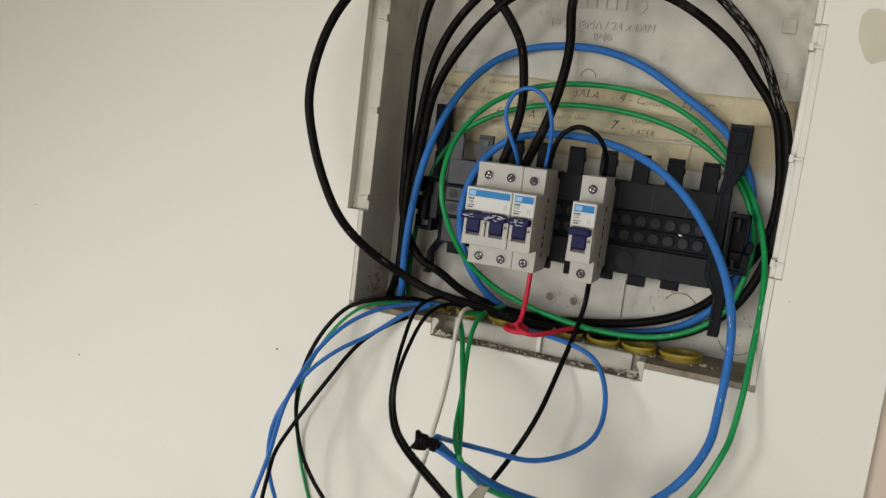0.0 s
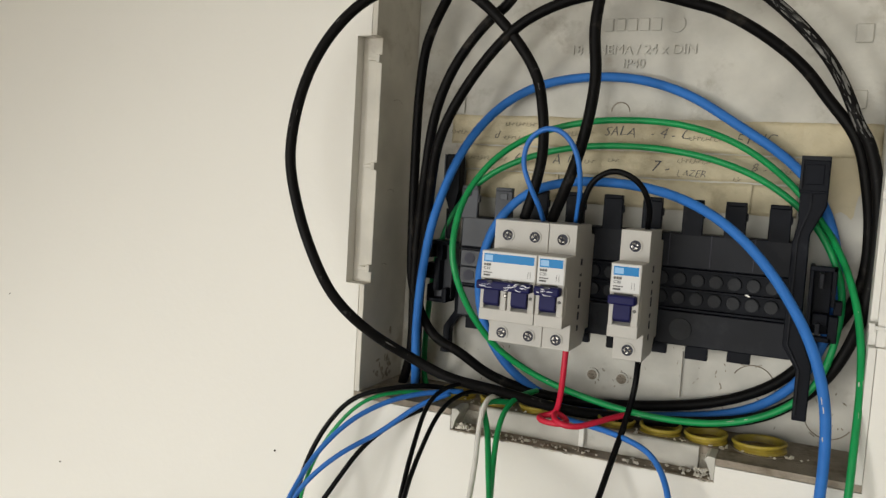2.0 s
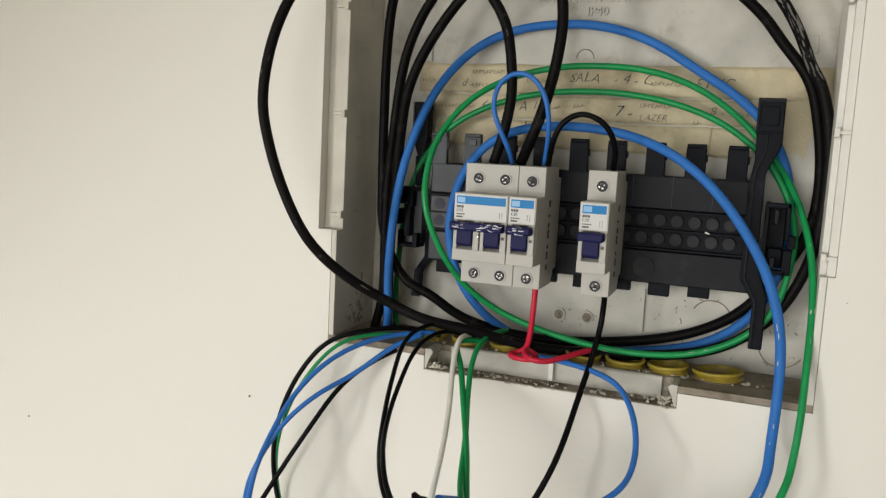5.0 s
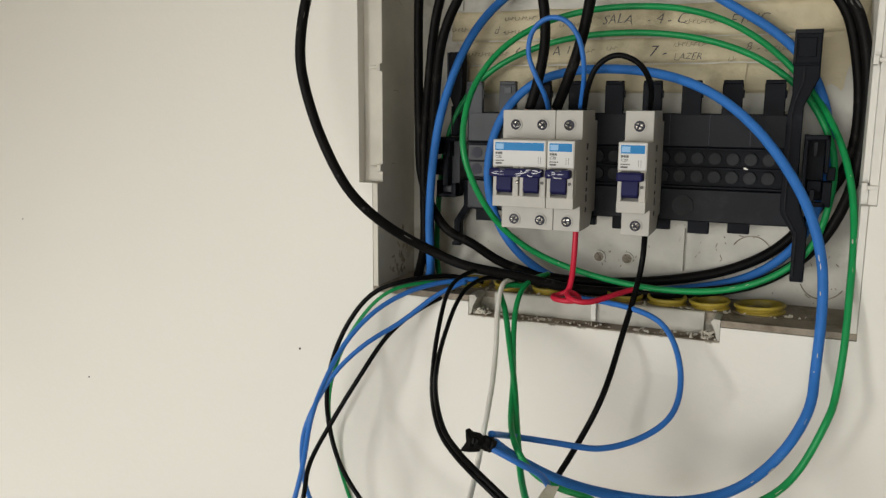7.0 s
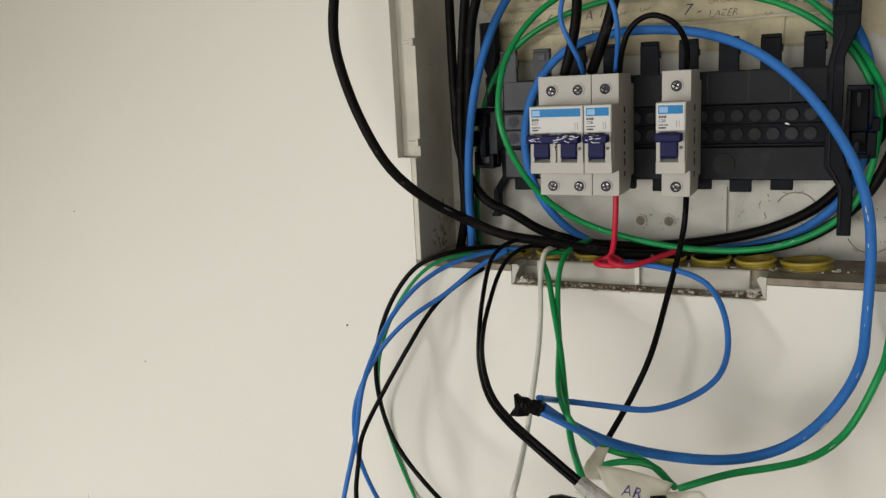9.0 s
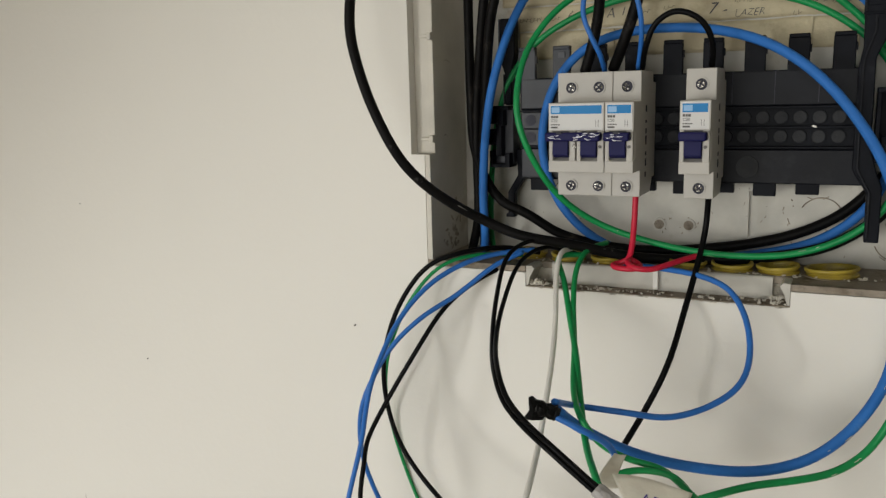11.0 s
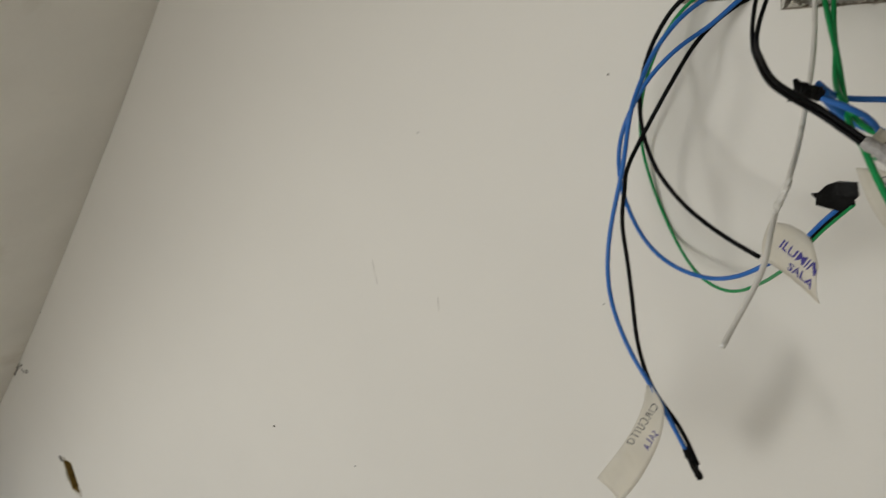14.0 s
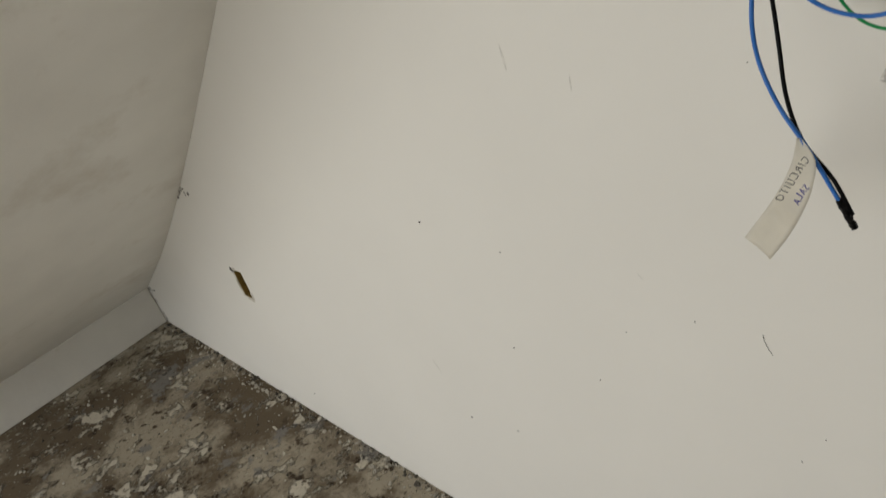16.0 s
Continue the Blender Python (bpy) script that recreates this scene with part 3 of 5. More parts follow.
def label_strips():
    """Three yellowed strips of tape stuck across the back panel, with faded handwriting."""
    rows = ((0.181, 0.2015, 0.034, 0.3108), (0.1635, 0.1800, 0.046, 0.272), (0.1435, 0.1625, 0.047, 0.268))
    for k, (z0, z1, xa, xb) in enumerate(rows):
        bm = bmesh.new()
        n, rise = 150, 7
        verts = []
        for i in range(n + 1):
            x = xa + (xb - xa) * i / n
            dz = 0.0007 * noise.noise(Vector((x * 45, k * 3.0, 5))) + 0.0003 * noise.noise(Vector((x * 300, k * 3.0, 5)))
            row = [bm.verts.new((x, BACK - 0.0001, z0 + dz))]
            for j in range(rise + 1):
                z = z0 + dz + (z1 - z0) * j / rise
                loose = 0.35 + 0.65 * max(0.0, min(1.0, (x - 0.215) / 0.04)) if k == 0 else 0.35
                fold = abs(noise.noise(Vector((x * 75 + z * 60, z * 110 - x * 40, k * 5.0))))
                lift_off = 0.0004 + loose * (0.0013 * (1 - min(1.0, fold * 5)) + 0.0007 * (noise.noise(Vector((x * 50, z * 80, k * 7.0))) + 0.5))
                row.append(bm.verts.new((x, BACK - 0.0001 - max(0.0002, lift_off), z)))
            row.append(bm.verts.new((x, BACK - 0.0001, z1 + dz)))
            verts.append(row)
        for a, b in zip(verts, verts[1:]):
            for j in range(len(a) - 1):
                bm.faces.new((a[j], a[j + 1], b[j + 1], b[j]))
        bm.faces.new(verts[0])
        bm.faces.new(verts[-1][::-1])
        bmesh.ops.recalc_face_normals(bm, faces=bm.faces)
        ob = thing("label_strip", bm, OLDTAPE, "yellowed tape strip with faded handwriting on the back panel", "label", group="tape strips", smooth=True)
        ob.location = (0, 0, ZB)
        y = BACK - 0.0026
        rows_of_text = {0: ((0.0655, 0.1850, "d -", 0.0085), (0.1450, 0.1900, "SALA", 0.0085), (0.1750, 0.1895, "- 4 - C", 0.0092), (0.2290, 0.1880, "ETRIC", 0.0080)), 1: ((0.0815, 0.1690, "6", 0.0085), (0.1105, 0.1700, "A 1 -", 0.0085), (0.1770, 0.1675, "7 -", 0.0108), (0.1943, 0.1655, "LAZER", 0.0058), (0.2385, 0.1700, "8 -", 0.0085)), 2: ()}
        for x, z, txt, size in rows_of_text[k]:
            letters = lettering(txt, size * 1.08, INK if txt[0] == "7" else INKGREY, ob, pose(x, y, z) @ FRONT, "handwriting", shear=0.3, bold=-0.006 * size if txt[0] == "7" else -0.015 * size)
            lay_on(letters, ob, Vector((0, -1, 0)))
        if k == 2:
            for x, turn in ((0.2395, 0.06), (0.1160, -0.12)):
                fold = extrude_xz(bmesh.new(), [(x, z0 + 0.0006), (x + 0.0011, z0 + 0.0006), (x + 0.0013 + turn * 0.01, z1 - 0.0006), (x + turn * 0.01, z1 - 0.0006)], BACK - 0.0024, BACK - 0.0006)
                part("tape_fold", fold, OLDTAPE, ob, "pinched fold in the tape")
        if k < 2:
            bm = bmesh.new()
            runs = ((0.0345, 0.1880, 5), (0.0755, 0.1852, 8), (0.0755, 0.1945, 9), (0.1160, 0.1890, 9), (0.2010, 0.1885, 8), (0.2470, 0.1850, 4)) if k == 0 else ((0.0480, 0.1700, 12), (0.1340, 0.1710, 3), (0.1500, 0.1725, 3), (0.1950, 0.1740, 8), (0.2300, 0.1640, 2), (0.2520, 0.1700, 7))
            for x, z, count in runs:
                for q in range(count):
                    h = 0.0022 + 0.0016 * abs(noise.noise(Vector((x * 80, q * 1.7, k))))
                    tilt = 0.4 * noise.noise(Vector((q * 2.3, x * 50, 1)))
                    xq = x + q * 0.0026
                    for m, w, t in (((xq, h / 2), h, 1.35 + tilt), ((xq + 0.0011, h * (q % 3) / 2.5), 0.0016, tilt)):
                        bmesh.ops.create_cube(bm, size=1, matrix=Matrix.Translation((m[0], y, z + m[1])) @ Matrix.Rotation(-t, 4, "Y") @ Matrix.Diagonal((w, 0.0002, 0.00034, 1)))
            tagged(part("illegible_writing", bm, INKFAINT, ob), kind="stuff")
    # Brown patch beside the arm: a stain, with the cables' shadows painted in.
    stain = bmesh.new()
    edge = [(0.292 + 0.013 * math.cos(a) * (1 + 0.25 * math.sin(3 * a)), 0.166 + 0.021 * math.sin(a) * (1 + 0.2 * math.sin(5 * a))) for a in [i * math.tau / 28 for i in range(28)]]
    extrude_xz(stain, edge, BACK - 0.0006, BACK - 0.0001)
    ob = thing("stain_shade_patch", stain, OLDTAPE, "brown patch on the back panel for a stain and cable shadows", "tape")
    ob.location = (0, 0, ZB)


label_strips()

# ---- the dark mounting base inside ----


def mounting_base():
    ob = thing("breaker_base", None, None, "dark grey plastic mounting base with busbar holes", "breaker base")
    ob.location = (0, 0, ZB)
    f, b = 0.037, 0.056
    part("upper_plate", block(0.056, 0.274, f, f + 0.0030, 0.1085, 0.130, 0.0008), PLATE, ob)
    part("lower_plate", block(0.056, 0.274, f, f + 0.0030, 0.060, 0.0815, 0.0008), PLATE, ob)
    for z in (0.1075, 0.0952, 0.0828):
        part("busbar_rib", block(0.056, 0.268, f - 0.001, f + 0.0030, z - 0.0007, z + 0.0007, 0.0002), BASEGREY, ob)
    bm = block(0.056, 0.274, f + 0.003, b, 0.060, 0.130, 0.0008)
    part("tray", bm, BASEGREY, ob)
    for i in range(9):
        x = 0.0548 + 0.0249 * i
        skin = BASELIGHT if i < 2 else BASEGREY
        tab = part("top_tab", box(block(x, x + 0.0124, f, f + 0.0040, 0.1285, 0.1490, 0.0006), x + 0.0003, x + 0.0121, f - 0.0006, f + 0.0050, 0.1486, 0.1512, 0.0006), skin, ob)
        part("tab_nib", block(x + 0.0120, x + 0.0132, f + 0.0006, f + 0.0040, 0.1400, 0.1448, 0.0003), skin, tab)
        if i < 8:
            part("bottom_tab", block(x + 0.008, x + 0.0215, f + 0.001, f + 0.006, 0.052 + 0.0015 * (i % 2), 0.0615, 0.0006), BASEGREY, ob)
        part("panel_line", block(x + 0.0182, x + 0.0187, f - 0.0004, f + 0.001, 0.110, 0.130), INK, ob)
    part("end_plate", block(0.0572, 0.0970, f - 0.0008, f + 0.001, 0.1095, 0.1292, 0.0004), BASELIGHT, ob, "lighter mid-grey plate")
    part("end_plate", block(0.0572, 0.0970, f - 0.0008, f + 0.001, 0.0615, 0.0812, 0.0004), BASELIGHT, ob, "lighter mid-grey plate")
    part("end_plate", block(0.0572, 0.0930, f - 0.0008, f + 0.001, 0.0838, 0.1066, 0.0004), BASELIGHT, ob, "lighter mid-grey plate")
    part("tab_window", block(0.0592, 0.0622, f - 0.0010, f + 0.0002, 0.1440, 0.1482, 0.0003), INK, ob)
    part("tab_window", block(0.0838, 0.0888, f - 0.0010, f + 0.0002, 0.1430, 0.1472, 0.0003), PALEGREY, ob, "pale plug in a grey tab")
    for row, z in enumerate((0.1012, 0.0894)):
        for i in range(19):
            x = 0.0640 + 0.01085 * i
            deep = f - 0.0004 if i < 3 else f + 0.0024
            hole = part("busbar_hole", disc(bmesh.new(), (x, deep, z), 0.0039, 0.0016, segments=18), BASEHOLE if i > 3 else INK, ob)
            if i > 3:
                rim = part("hole_rim", ring(bmesh.new(), (0, 0, 0), 0.0044, 0.0038, 0.0020, 20), BASEGREY, hole)
                rim.matrix_local = pose(x, f + 0.0022, z, 90)
    part("paint_drop", extrude_xz(bmesh.new(), [(0.2446, 0.0962), (0.2456, 0.0966), (0.2472, 0.0957), (0.2476, 0.0951), (0.2466, 0.0950), (0.2450, 0.0956)], f - 0.0016, f - 0.0009), WHITEW, ob, "small white paint drop")
    part("round_plug", disc(bmesh.new(), (0.2085, f - 0.0004, 0.0705), 0.0068, 0.0020, segments=24), BASEHOLE, ob)
    # Right end: a long arm with a step in it, and a spring catch beside it.
    arm = part("end_arm", extrude_xz(bmesh.new(), [(0.2690, 0.1800), (0.2845, 0.1800), (0.2845, 0.1520), (0.2770, 0.1350), (0.2770, 0.0850), (0.2805, 0.0700), (0.2845, 0.0600), (0.2845, 0.0270), (0.2765, 0.0270), (0.2765, 0.0560), (0.2680, 0.0700), (0.2680, 0.1300), (0.2700, 0.1420)], f - 0.010, f + 0.006, 0.0008), BASEGREY, ob)
    part("arm_recess", block(0.2715, 0.2815, f - 0.0108, f - 0.0095, 0.1640, 0.1755, 0.0004), BASEGREY, arm)
    part("arm_rib", block(0.2690, 0.2845, f - 0.0112, f - 0.0095, 0.1590, 0.1606, 0.0004), BASEGREY, arm)
    ridge = extrude_xz(bmesh.new(), [(0.2752, 0.1590), (0.2764, 0.1590), (0.2764, 0.1500), (0.2722, 0.1370), (0.2712, 0.1310), (0.2712, 0.0710), (0.2785, 0.0570), (0.2785, 0.0300), (0.2773, 0.0300), (0.2773, 0.0568), (0.2700, 0.0706), (0.2700, 0.1312), (0.2711, 0.1374), (0.2752, 0.1503)], f - 0.0114, f - 0.0098, 0.0003)
    part("arm_ridge", ridge, PLATE, arm)
    part("arm_cap", box(block(0.2690, 0.2845, f - 0.0114, f - 0.0096, 0.1776, 0.1802, 0.0003), 0.2690, 0.2706, f - 0.0114, f - 0.0096, 0.1606, 0.1780, 0.0003), PLATE, arm)
    bm = block(0.2790, 0.2815, f - 0.008, f + 0.012, 0.0745, 0.1180, 0.0006)
    for x0, x1, y0, y1, z0, z1 in ((0.2790, 0.2935, -0.010, -0.004, 0.1150, 0.1180), (0.2910, 0.2935, -0.010, -0.002, 0.0950, 0.1180), (0.2790, 0.2935, -0.010, -0.004, 0.0745, 0.0775), (0.2910, 0.2960, -0.010, -0.002, 0.0745, 0.0900), (0.2820, 0.2905, -0.004, 0.010, 0.0830, 0.0900), (0.2812, 0.2912, 0.004, 0.0095, 0.0772, 0.1155)):
        box(bm, x0, x1, f + y0, f + y1, z0, z1, 0.0006)
    catch = part("spring_catch", bm, BASEGREY, ob)
    for za, zb in ((0.1052, 0.1140), (0.0780, 0.0850)):
        part("catch_web", block(0.2842, 0.2868, f - 0.0088, f + 0.0030, za, zb, 0.0004), PLATE, catch)
    part("catch_tongue", block(0.2930, 0.2975, f - 0.0080, f + 0.0010, 0.0905, 0.0985, 0.0006), BASEGREY, catch)
    # Left end: a short arm above and a stepped one below, with a three-hooked catch between them.
    arm = part("end_arm", extrude_xz(bmesh.new(), [(0.0372, 0.1725), (0.0480, 0.1725), (0.0480, 0.1470), (0.0455, 0.1360), (0.0455, 0.1120), (0.0405, 0.1120), (0.0405, 0.1340), (0.0372, 0.1430)], f + 0.0100, f + 0.0185, 0.0006), BASEGREY, ob)
    # Thin lighter strips paint the highlight on the arm's left faces.
    part("arm_edge", block(0.0360, 0.0371, f + 0.0090, f + 0.0185, 0.1440, 0.1722, 0.0003), BASELIGHT, arm, "grey edge with its highlight painted in")
    part("arm_edge", block(0.0395, 0.0404, f + 0.0090, f + 0.0185, 0.1125, 0.1338, 0.0003), BASELIGHT, arm, "grey edge with its highlight painted in")
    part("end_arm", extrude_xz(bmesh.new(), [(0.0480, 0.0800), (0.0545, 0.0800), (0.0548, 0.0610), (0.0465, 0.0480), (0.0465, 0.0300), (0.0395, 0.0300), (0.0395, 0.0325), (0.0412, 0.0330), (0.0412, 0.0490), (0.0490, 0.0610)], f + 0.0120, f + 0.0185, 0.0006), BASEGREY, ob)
    catch = part("spring_catch", block(0.0415, 0.0482, f + 0.0060, f + 0.0180, 0.0700, 0.1100, 0.0006), BASELIGHT, ob, "grey spring catch with black hooks")
    for x0, x1, z0, z1 in ((0.0325, 0.0470, 0.1085, 0.1115), (0.0325, 0.0352, 0.0990, 0.1090), (0.0392, 0.0432, 0.0975, 0.1090), (0.0300, 0.0372, 0.0925, 0.0952), (0.0300, 0.0322, 0.0850, 0.0930), (0.0300, 0.0372, 0.0840, 0.0862), (0.0372, 0.0418, 0.0760, 0.0990), (0.0325, 0.0352, 0.0700, 0.0800), (0.0325, 0.0478, 0.0678, 0.0706), (0.0440, 0.0478, 0.0700, 0.0780)):
        part("catch_hook", block(x0, x1, f - 0.0010, f + 0.0140, z0, z1, 0.0005), BASEGREY, catch)
    # Lighter webs paint the highlights between the black hooks.
    for x0, x1, z0, z1 in ((0.0353, 0.0391, 0.0990, 0.1084), (0.0323, 0.0371, 0.0863, 0.0924), (0.0353, 0.0439, 0.0707, 0.0758)):
        part("catch_web", block(x0, x1, f + 0.0050, f + 0.0150, z0, z1, 0.0003), BASELIGHT, catch)
    return ob


mounting_base()

# ---- breakers ----
POLE = 0.01765
YB, YS, YF = 0.0360, -0.0060, -0.0250  # back, terminal step and front face


def breaker(name, poles, x, rating, taped, label):
    ob = thing(name, None, None, label, "circuit breaker", group="circuit breakers")
    ob.location = (x, 0, ZB)
    wide = POLE * poles - 0.0003
    for k in range(poles):
        bm = bmesh.new()
        xa = POLE * k
        outline = [(YB, 0.0640), (YB, 0.1250), (0.0290, 0.1250), (0.0270, 0.1318), (YS, 0.1318), (YS, 0.1135), (YF, 0.1135), (YF, 0.0965), (YF + 0.0050, 0.0945), (YF + 0.0050, 0.0800), (YF, 0.0782), (YF, 0.0712), (YS, 0.0712), (YS, 0.0548), (0.0230, 0.0548), (0.0270, 0.0600), (0.0290, 0.0640)]
        if k == 0:  # one moulded housing, however many poles
            body = part("body", extrude_yz(bm, outline, 0, wide, 0.0004), BREAKER, ob)
        # Cheeks on both sides of the toggle slot.
        bm = bmesh.new()
        box(bm, xa + 0.0002, xa + 0.0028, YF, YF + 0.006, 0.0781, 0.0966, 0.0005)
        box(bm, xa + POLE - 0.0046, xa + POLE - 0.0006, YF, YF + 0.006, 0.0781, 0.0966, 0.0005)
        part("slot_cheek", bm, BREAKER, body)
        for z in (0.1225, 0.0610):
            seat = part("screw_well", disc(bmesh.new(), (xa + POLE / 2, YS - 0.0002, z), 0.0036, 0.0006, segments=20), INK, body)
            rim = part("well_rim", ring(bmesh.new(), (0, 0, 0), 0.0041, 0.0034, 0.0010, 24), BREAKER, seat)
            rim.matrix_local = pose(xa + POLE / 2, YS - 0.0003, z, 90)
            tip = Matrix.Translation((xa + POLE / 2 + random.uniform(-0.0003, 0.0003), YS - 0.0004, z)) @ Euler((random.uniform(-0.22, 0.22), 0, random.uniform(-0.28, 0.28))).to_matrix().to_4x4()
            bm = bmesh.new()
            bmesh.ops.create_cone(bm, cap_ends=True, segments=20, radius1=0.0026, radius2=0.0021, depth=0.0012, matrix=tip @ pose(0, 0, 0, 90))
            part("terminal_screw", bm, STEEL, ob, "zinc cross-head terminal screw")
            bm = bmesh.new()
            turn = random.uniform(0, 1.5)
            m = tip @ Matrix.Translation((0, -0.0005, 0)) @ Matrix.Rotation(turn, 4, "Y")
            for size in ((0.0040, 0.0006, 0.0009), (0.0009, 0.0006, 0.0040)):
                bmesh.ops.create_cube(bm, size=1, matrix=m @ Matrix.Diagonal((*size, 1)))
            part("screw_cross", bm, INK, ob)
        # Toggle: down position, with a wide grip along its top.
        bm = bmesh.new()
        xm = xa + 0.0030
        extrude_yz(bm, [(YF + 0.0048, 0.0945), (YF - 0.0015, 0.0925), (YF - 0.0022, 0.0820), (YF + 0.0010, 0.0802), (YF + 0.0048, 0.0802)], xm, xa + POLE - 0.0048, 0.0004)
        part("toggle", bm, TOGGLE, ob, "navy blue toggle")
    bm = bmesh.new()
    x0 = -0.0006 if poles == 2 else 0.0004
    box(bm, x0, wide - 0.0014, YF - 0.0062, YF + 0.0010, 0.0905, 0.0958, 0.0011)
    grip = part("toggle_grip", bm, TOGGLE, ob, "navy toggle grip with scuffs and painted glints" if taped else "")
    if taped:
        # Thin white streaks: scuffs together with painted glints of the glossy surface.
        bm = bmesh.new()
        for _ in range(9 * poles):
            cx, cz = random.uniform(x0 + 0.002, wide - 0.0045), random.uniform(0.0912, 0.0950)
            w, bow, tilt = random.uniform(0.0010, 0.0042), random.uniform(-0.0007, 0.0007), random.uniform(-0.35, 0.35)
            line = [Vector((cx + w * q, YF - 0.0062, min(max(cz + bow * (1 - 4 * (q - 0.5) ** 2) + w * tilt * q, 0.0909), 0.0954))) for q in (0, 0.25, 0.5, 0.75, 1)]
            thick = random.uniform(0.00014, 0.00034)
            tube(bm, line, [thick * 0.4, thick, thick, thick * 0.8, thick * 0.3], 6)
        part("scuff", bm, STREAK, grip)
        for k in range(poles):
            part("grip_notch", block(k * POLE + 0.0068, k * POLE + 0.0100, YF - 0.0064, YF - 0.0040, 0.0948, 0.0962), INK, grip)
    # Front sticker with a blue band, a pale mark, rating and small print.
    sticker = part("sticker", block(0.0006, wide - 0.0008, YF - 0.0003, YF, 0.0972, 0.1128), STICKER, ob, "white sticker with a blue band")
    part("blue_band", block(0.0016, wide - 0.0016, YF - 0.0005, YF - 0.0002, 0.1068, 0.1118), STICKBLUE, sticker)
    bm = bmesh.new()
    box(bm, 0.0022, 0.0072, YF - 0.0006, YF - 0.0004, 0.1076, 0.1110)
    part("pale_mark", bm, PALEBLUE, sticker)
    bm = bars(bmesh.new(), 0.0018, YF - 0.0003, 0.1044, [0.0013, 0.0012, 0.0014], 0.0014, 0.0003)
    bars(bm, 0.0018, YF - 0.0003, 0.1000, [0.0010, 0.0014, 0.0010, 0.0012], 0.0007, 0.0003)
    bars(bm, 0.0018, YF - 0.0003, 0.0982, [0.0042], 0.0010, 0.0003)
    bars(bm, wide - 0.0052, YF - 0.0003, 0.0990, [0.0002, 0.0002], 0.0040, 0.0013)
    tagged(part("small_print", bm, INKGREY, sticker), kind="stuff")
    lettering(rating, 0.0024, INK, sticker, pose(0.0018, YF - 0.0004, 0.1020) @ FRONT, "rating")
    bm = bmesh.new()
    for k, h in enumerate((0.004, 0.006, 0.003, 0.007, 0.004, 0.002, 0.005)):
        box(bm, wide - 0.0001, wide + 0.0003, 0.0070, 0.0100, 0.066 + 0.0068 * k, 0.066 + 0.0068 * k + h * 0.8)
    part("side_print", bm, INK, ob)
    # Small round rivet between the poles.
    part("rivet", disc(bmesh.new(), (wide - 0.0025, YF - 0.0003, 0.0870), 0.0010, 0.0006, segments=14), INKGREY, ob)
    if poles == 2:
        part("rivet", disc(bmesh.new(), (POLE - 0.0012, YF - 0.0004, 0.0872), 0.0013, 0.0008, segments=14, radius2=0.0008), STEEL, ob, "bright steel rivet")
    return ob


breaker("circuit_breaker", 2, 0.0977, "C32", True, "light grey two-pole circuit breaker with navy toggles, switched down")
breaker("circuit_breaker", 1, 0.0977 + 2 * POLE, "C20", True, "light grey single-pole breaker, navy toggle with scuffs and painted glints, switched down")
breaker("circuit_breaker", 1, 0.1768, "C20", False, "light grey single-pole breaker standing apart, switched down")

# ---- wires ----
# -- wire runs --
WIRES = {}
WIRES["L1"] = [(0.1077, 0.0190, 0.1322), (0.1138, 0.0168, 0.1513), (0.1180, 0.0164, 0.1753), (0.1167, 0.0149, 0.2004), (0.1118, 0.0058, 0.2274), (0.0707, -0.0064, 0.2723), (0.0428, -0.0226, 0.2751), (0.0115, -0.0357, 0.2617), (-0.0160, -0.0469, 0.2229), (-0.0269, -0.0520, 0.1691), (-0.0211, -0.0519, 0.1371), (-0.0094, -0.0499, 0.1052), (0.0049, -0.0438, 0.0767), (0.0231, -0.0294, 0.0547), (0.0477, -0.0091, 0.0357), (0.0713, -0.0047, 0.0262), (0.1037, 0.0076, 0.0197), (0.1394, 0.0232, 0.0106)]
WIRES["L1"] += [(0.1795, 0.0350, 0.0091), (0.2230, 0.0420, 0.0121), (0.2611, 0.0420, 0.0226), (0.2921, 0.0400, 0.0496), (0.3074, 0.0350, 0.0870), (0.3111, 0.0320, 0.1216), (0.3101, 0.0320, 0.1583), (0.3031, 0.0320, 0.1878), (0.2963, 0.0340, 0.1995), (0.2889, 0.0300, 0.2162), (0.2787, 0.0240, 0.2331), (0.2659, 0.0210, 0.2482), (0.2515, 0.0210, 0.2620), (0.2353, 0.0220, 0.2750), (0.2171, 0.0240, 0.2868), (0.1948, 0.0280, 0.2992), (0.1550, 0.0350, 0.3600), (0.1300, 0.0350, 0.4100)]
WIRES["A"] = [(0.0780, 0.0300, 0.4100), (0.0690, 0.0330, 0.3350), (0.0295, 0.0259, 0.2555), (0.0209, 0.0307, 0.2167), (0.0180, 0.0355, 0.1621), (0.0179, 0.0373, 0.1153), (0.0220, 0.0340, 0.0778), (0.0421, 0.0297, 0.0454), (0.0629, 0.0304, 0.0361), (0.0854, 0.0361, 0.0215), (0.1256, 0.0441, 0.0121), (0.1727, 0.0491, 0.0129), (0.2282, 0.0539, 0.0225), (0.2593, 0.0566, 0.0363), (0.2770, 0.0580, 0.0518), (0.2961, 0.0553, 0.0806), (0.3068, 0.0486, 0.1070), (0.3078, 0.0439, 0.1383)]
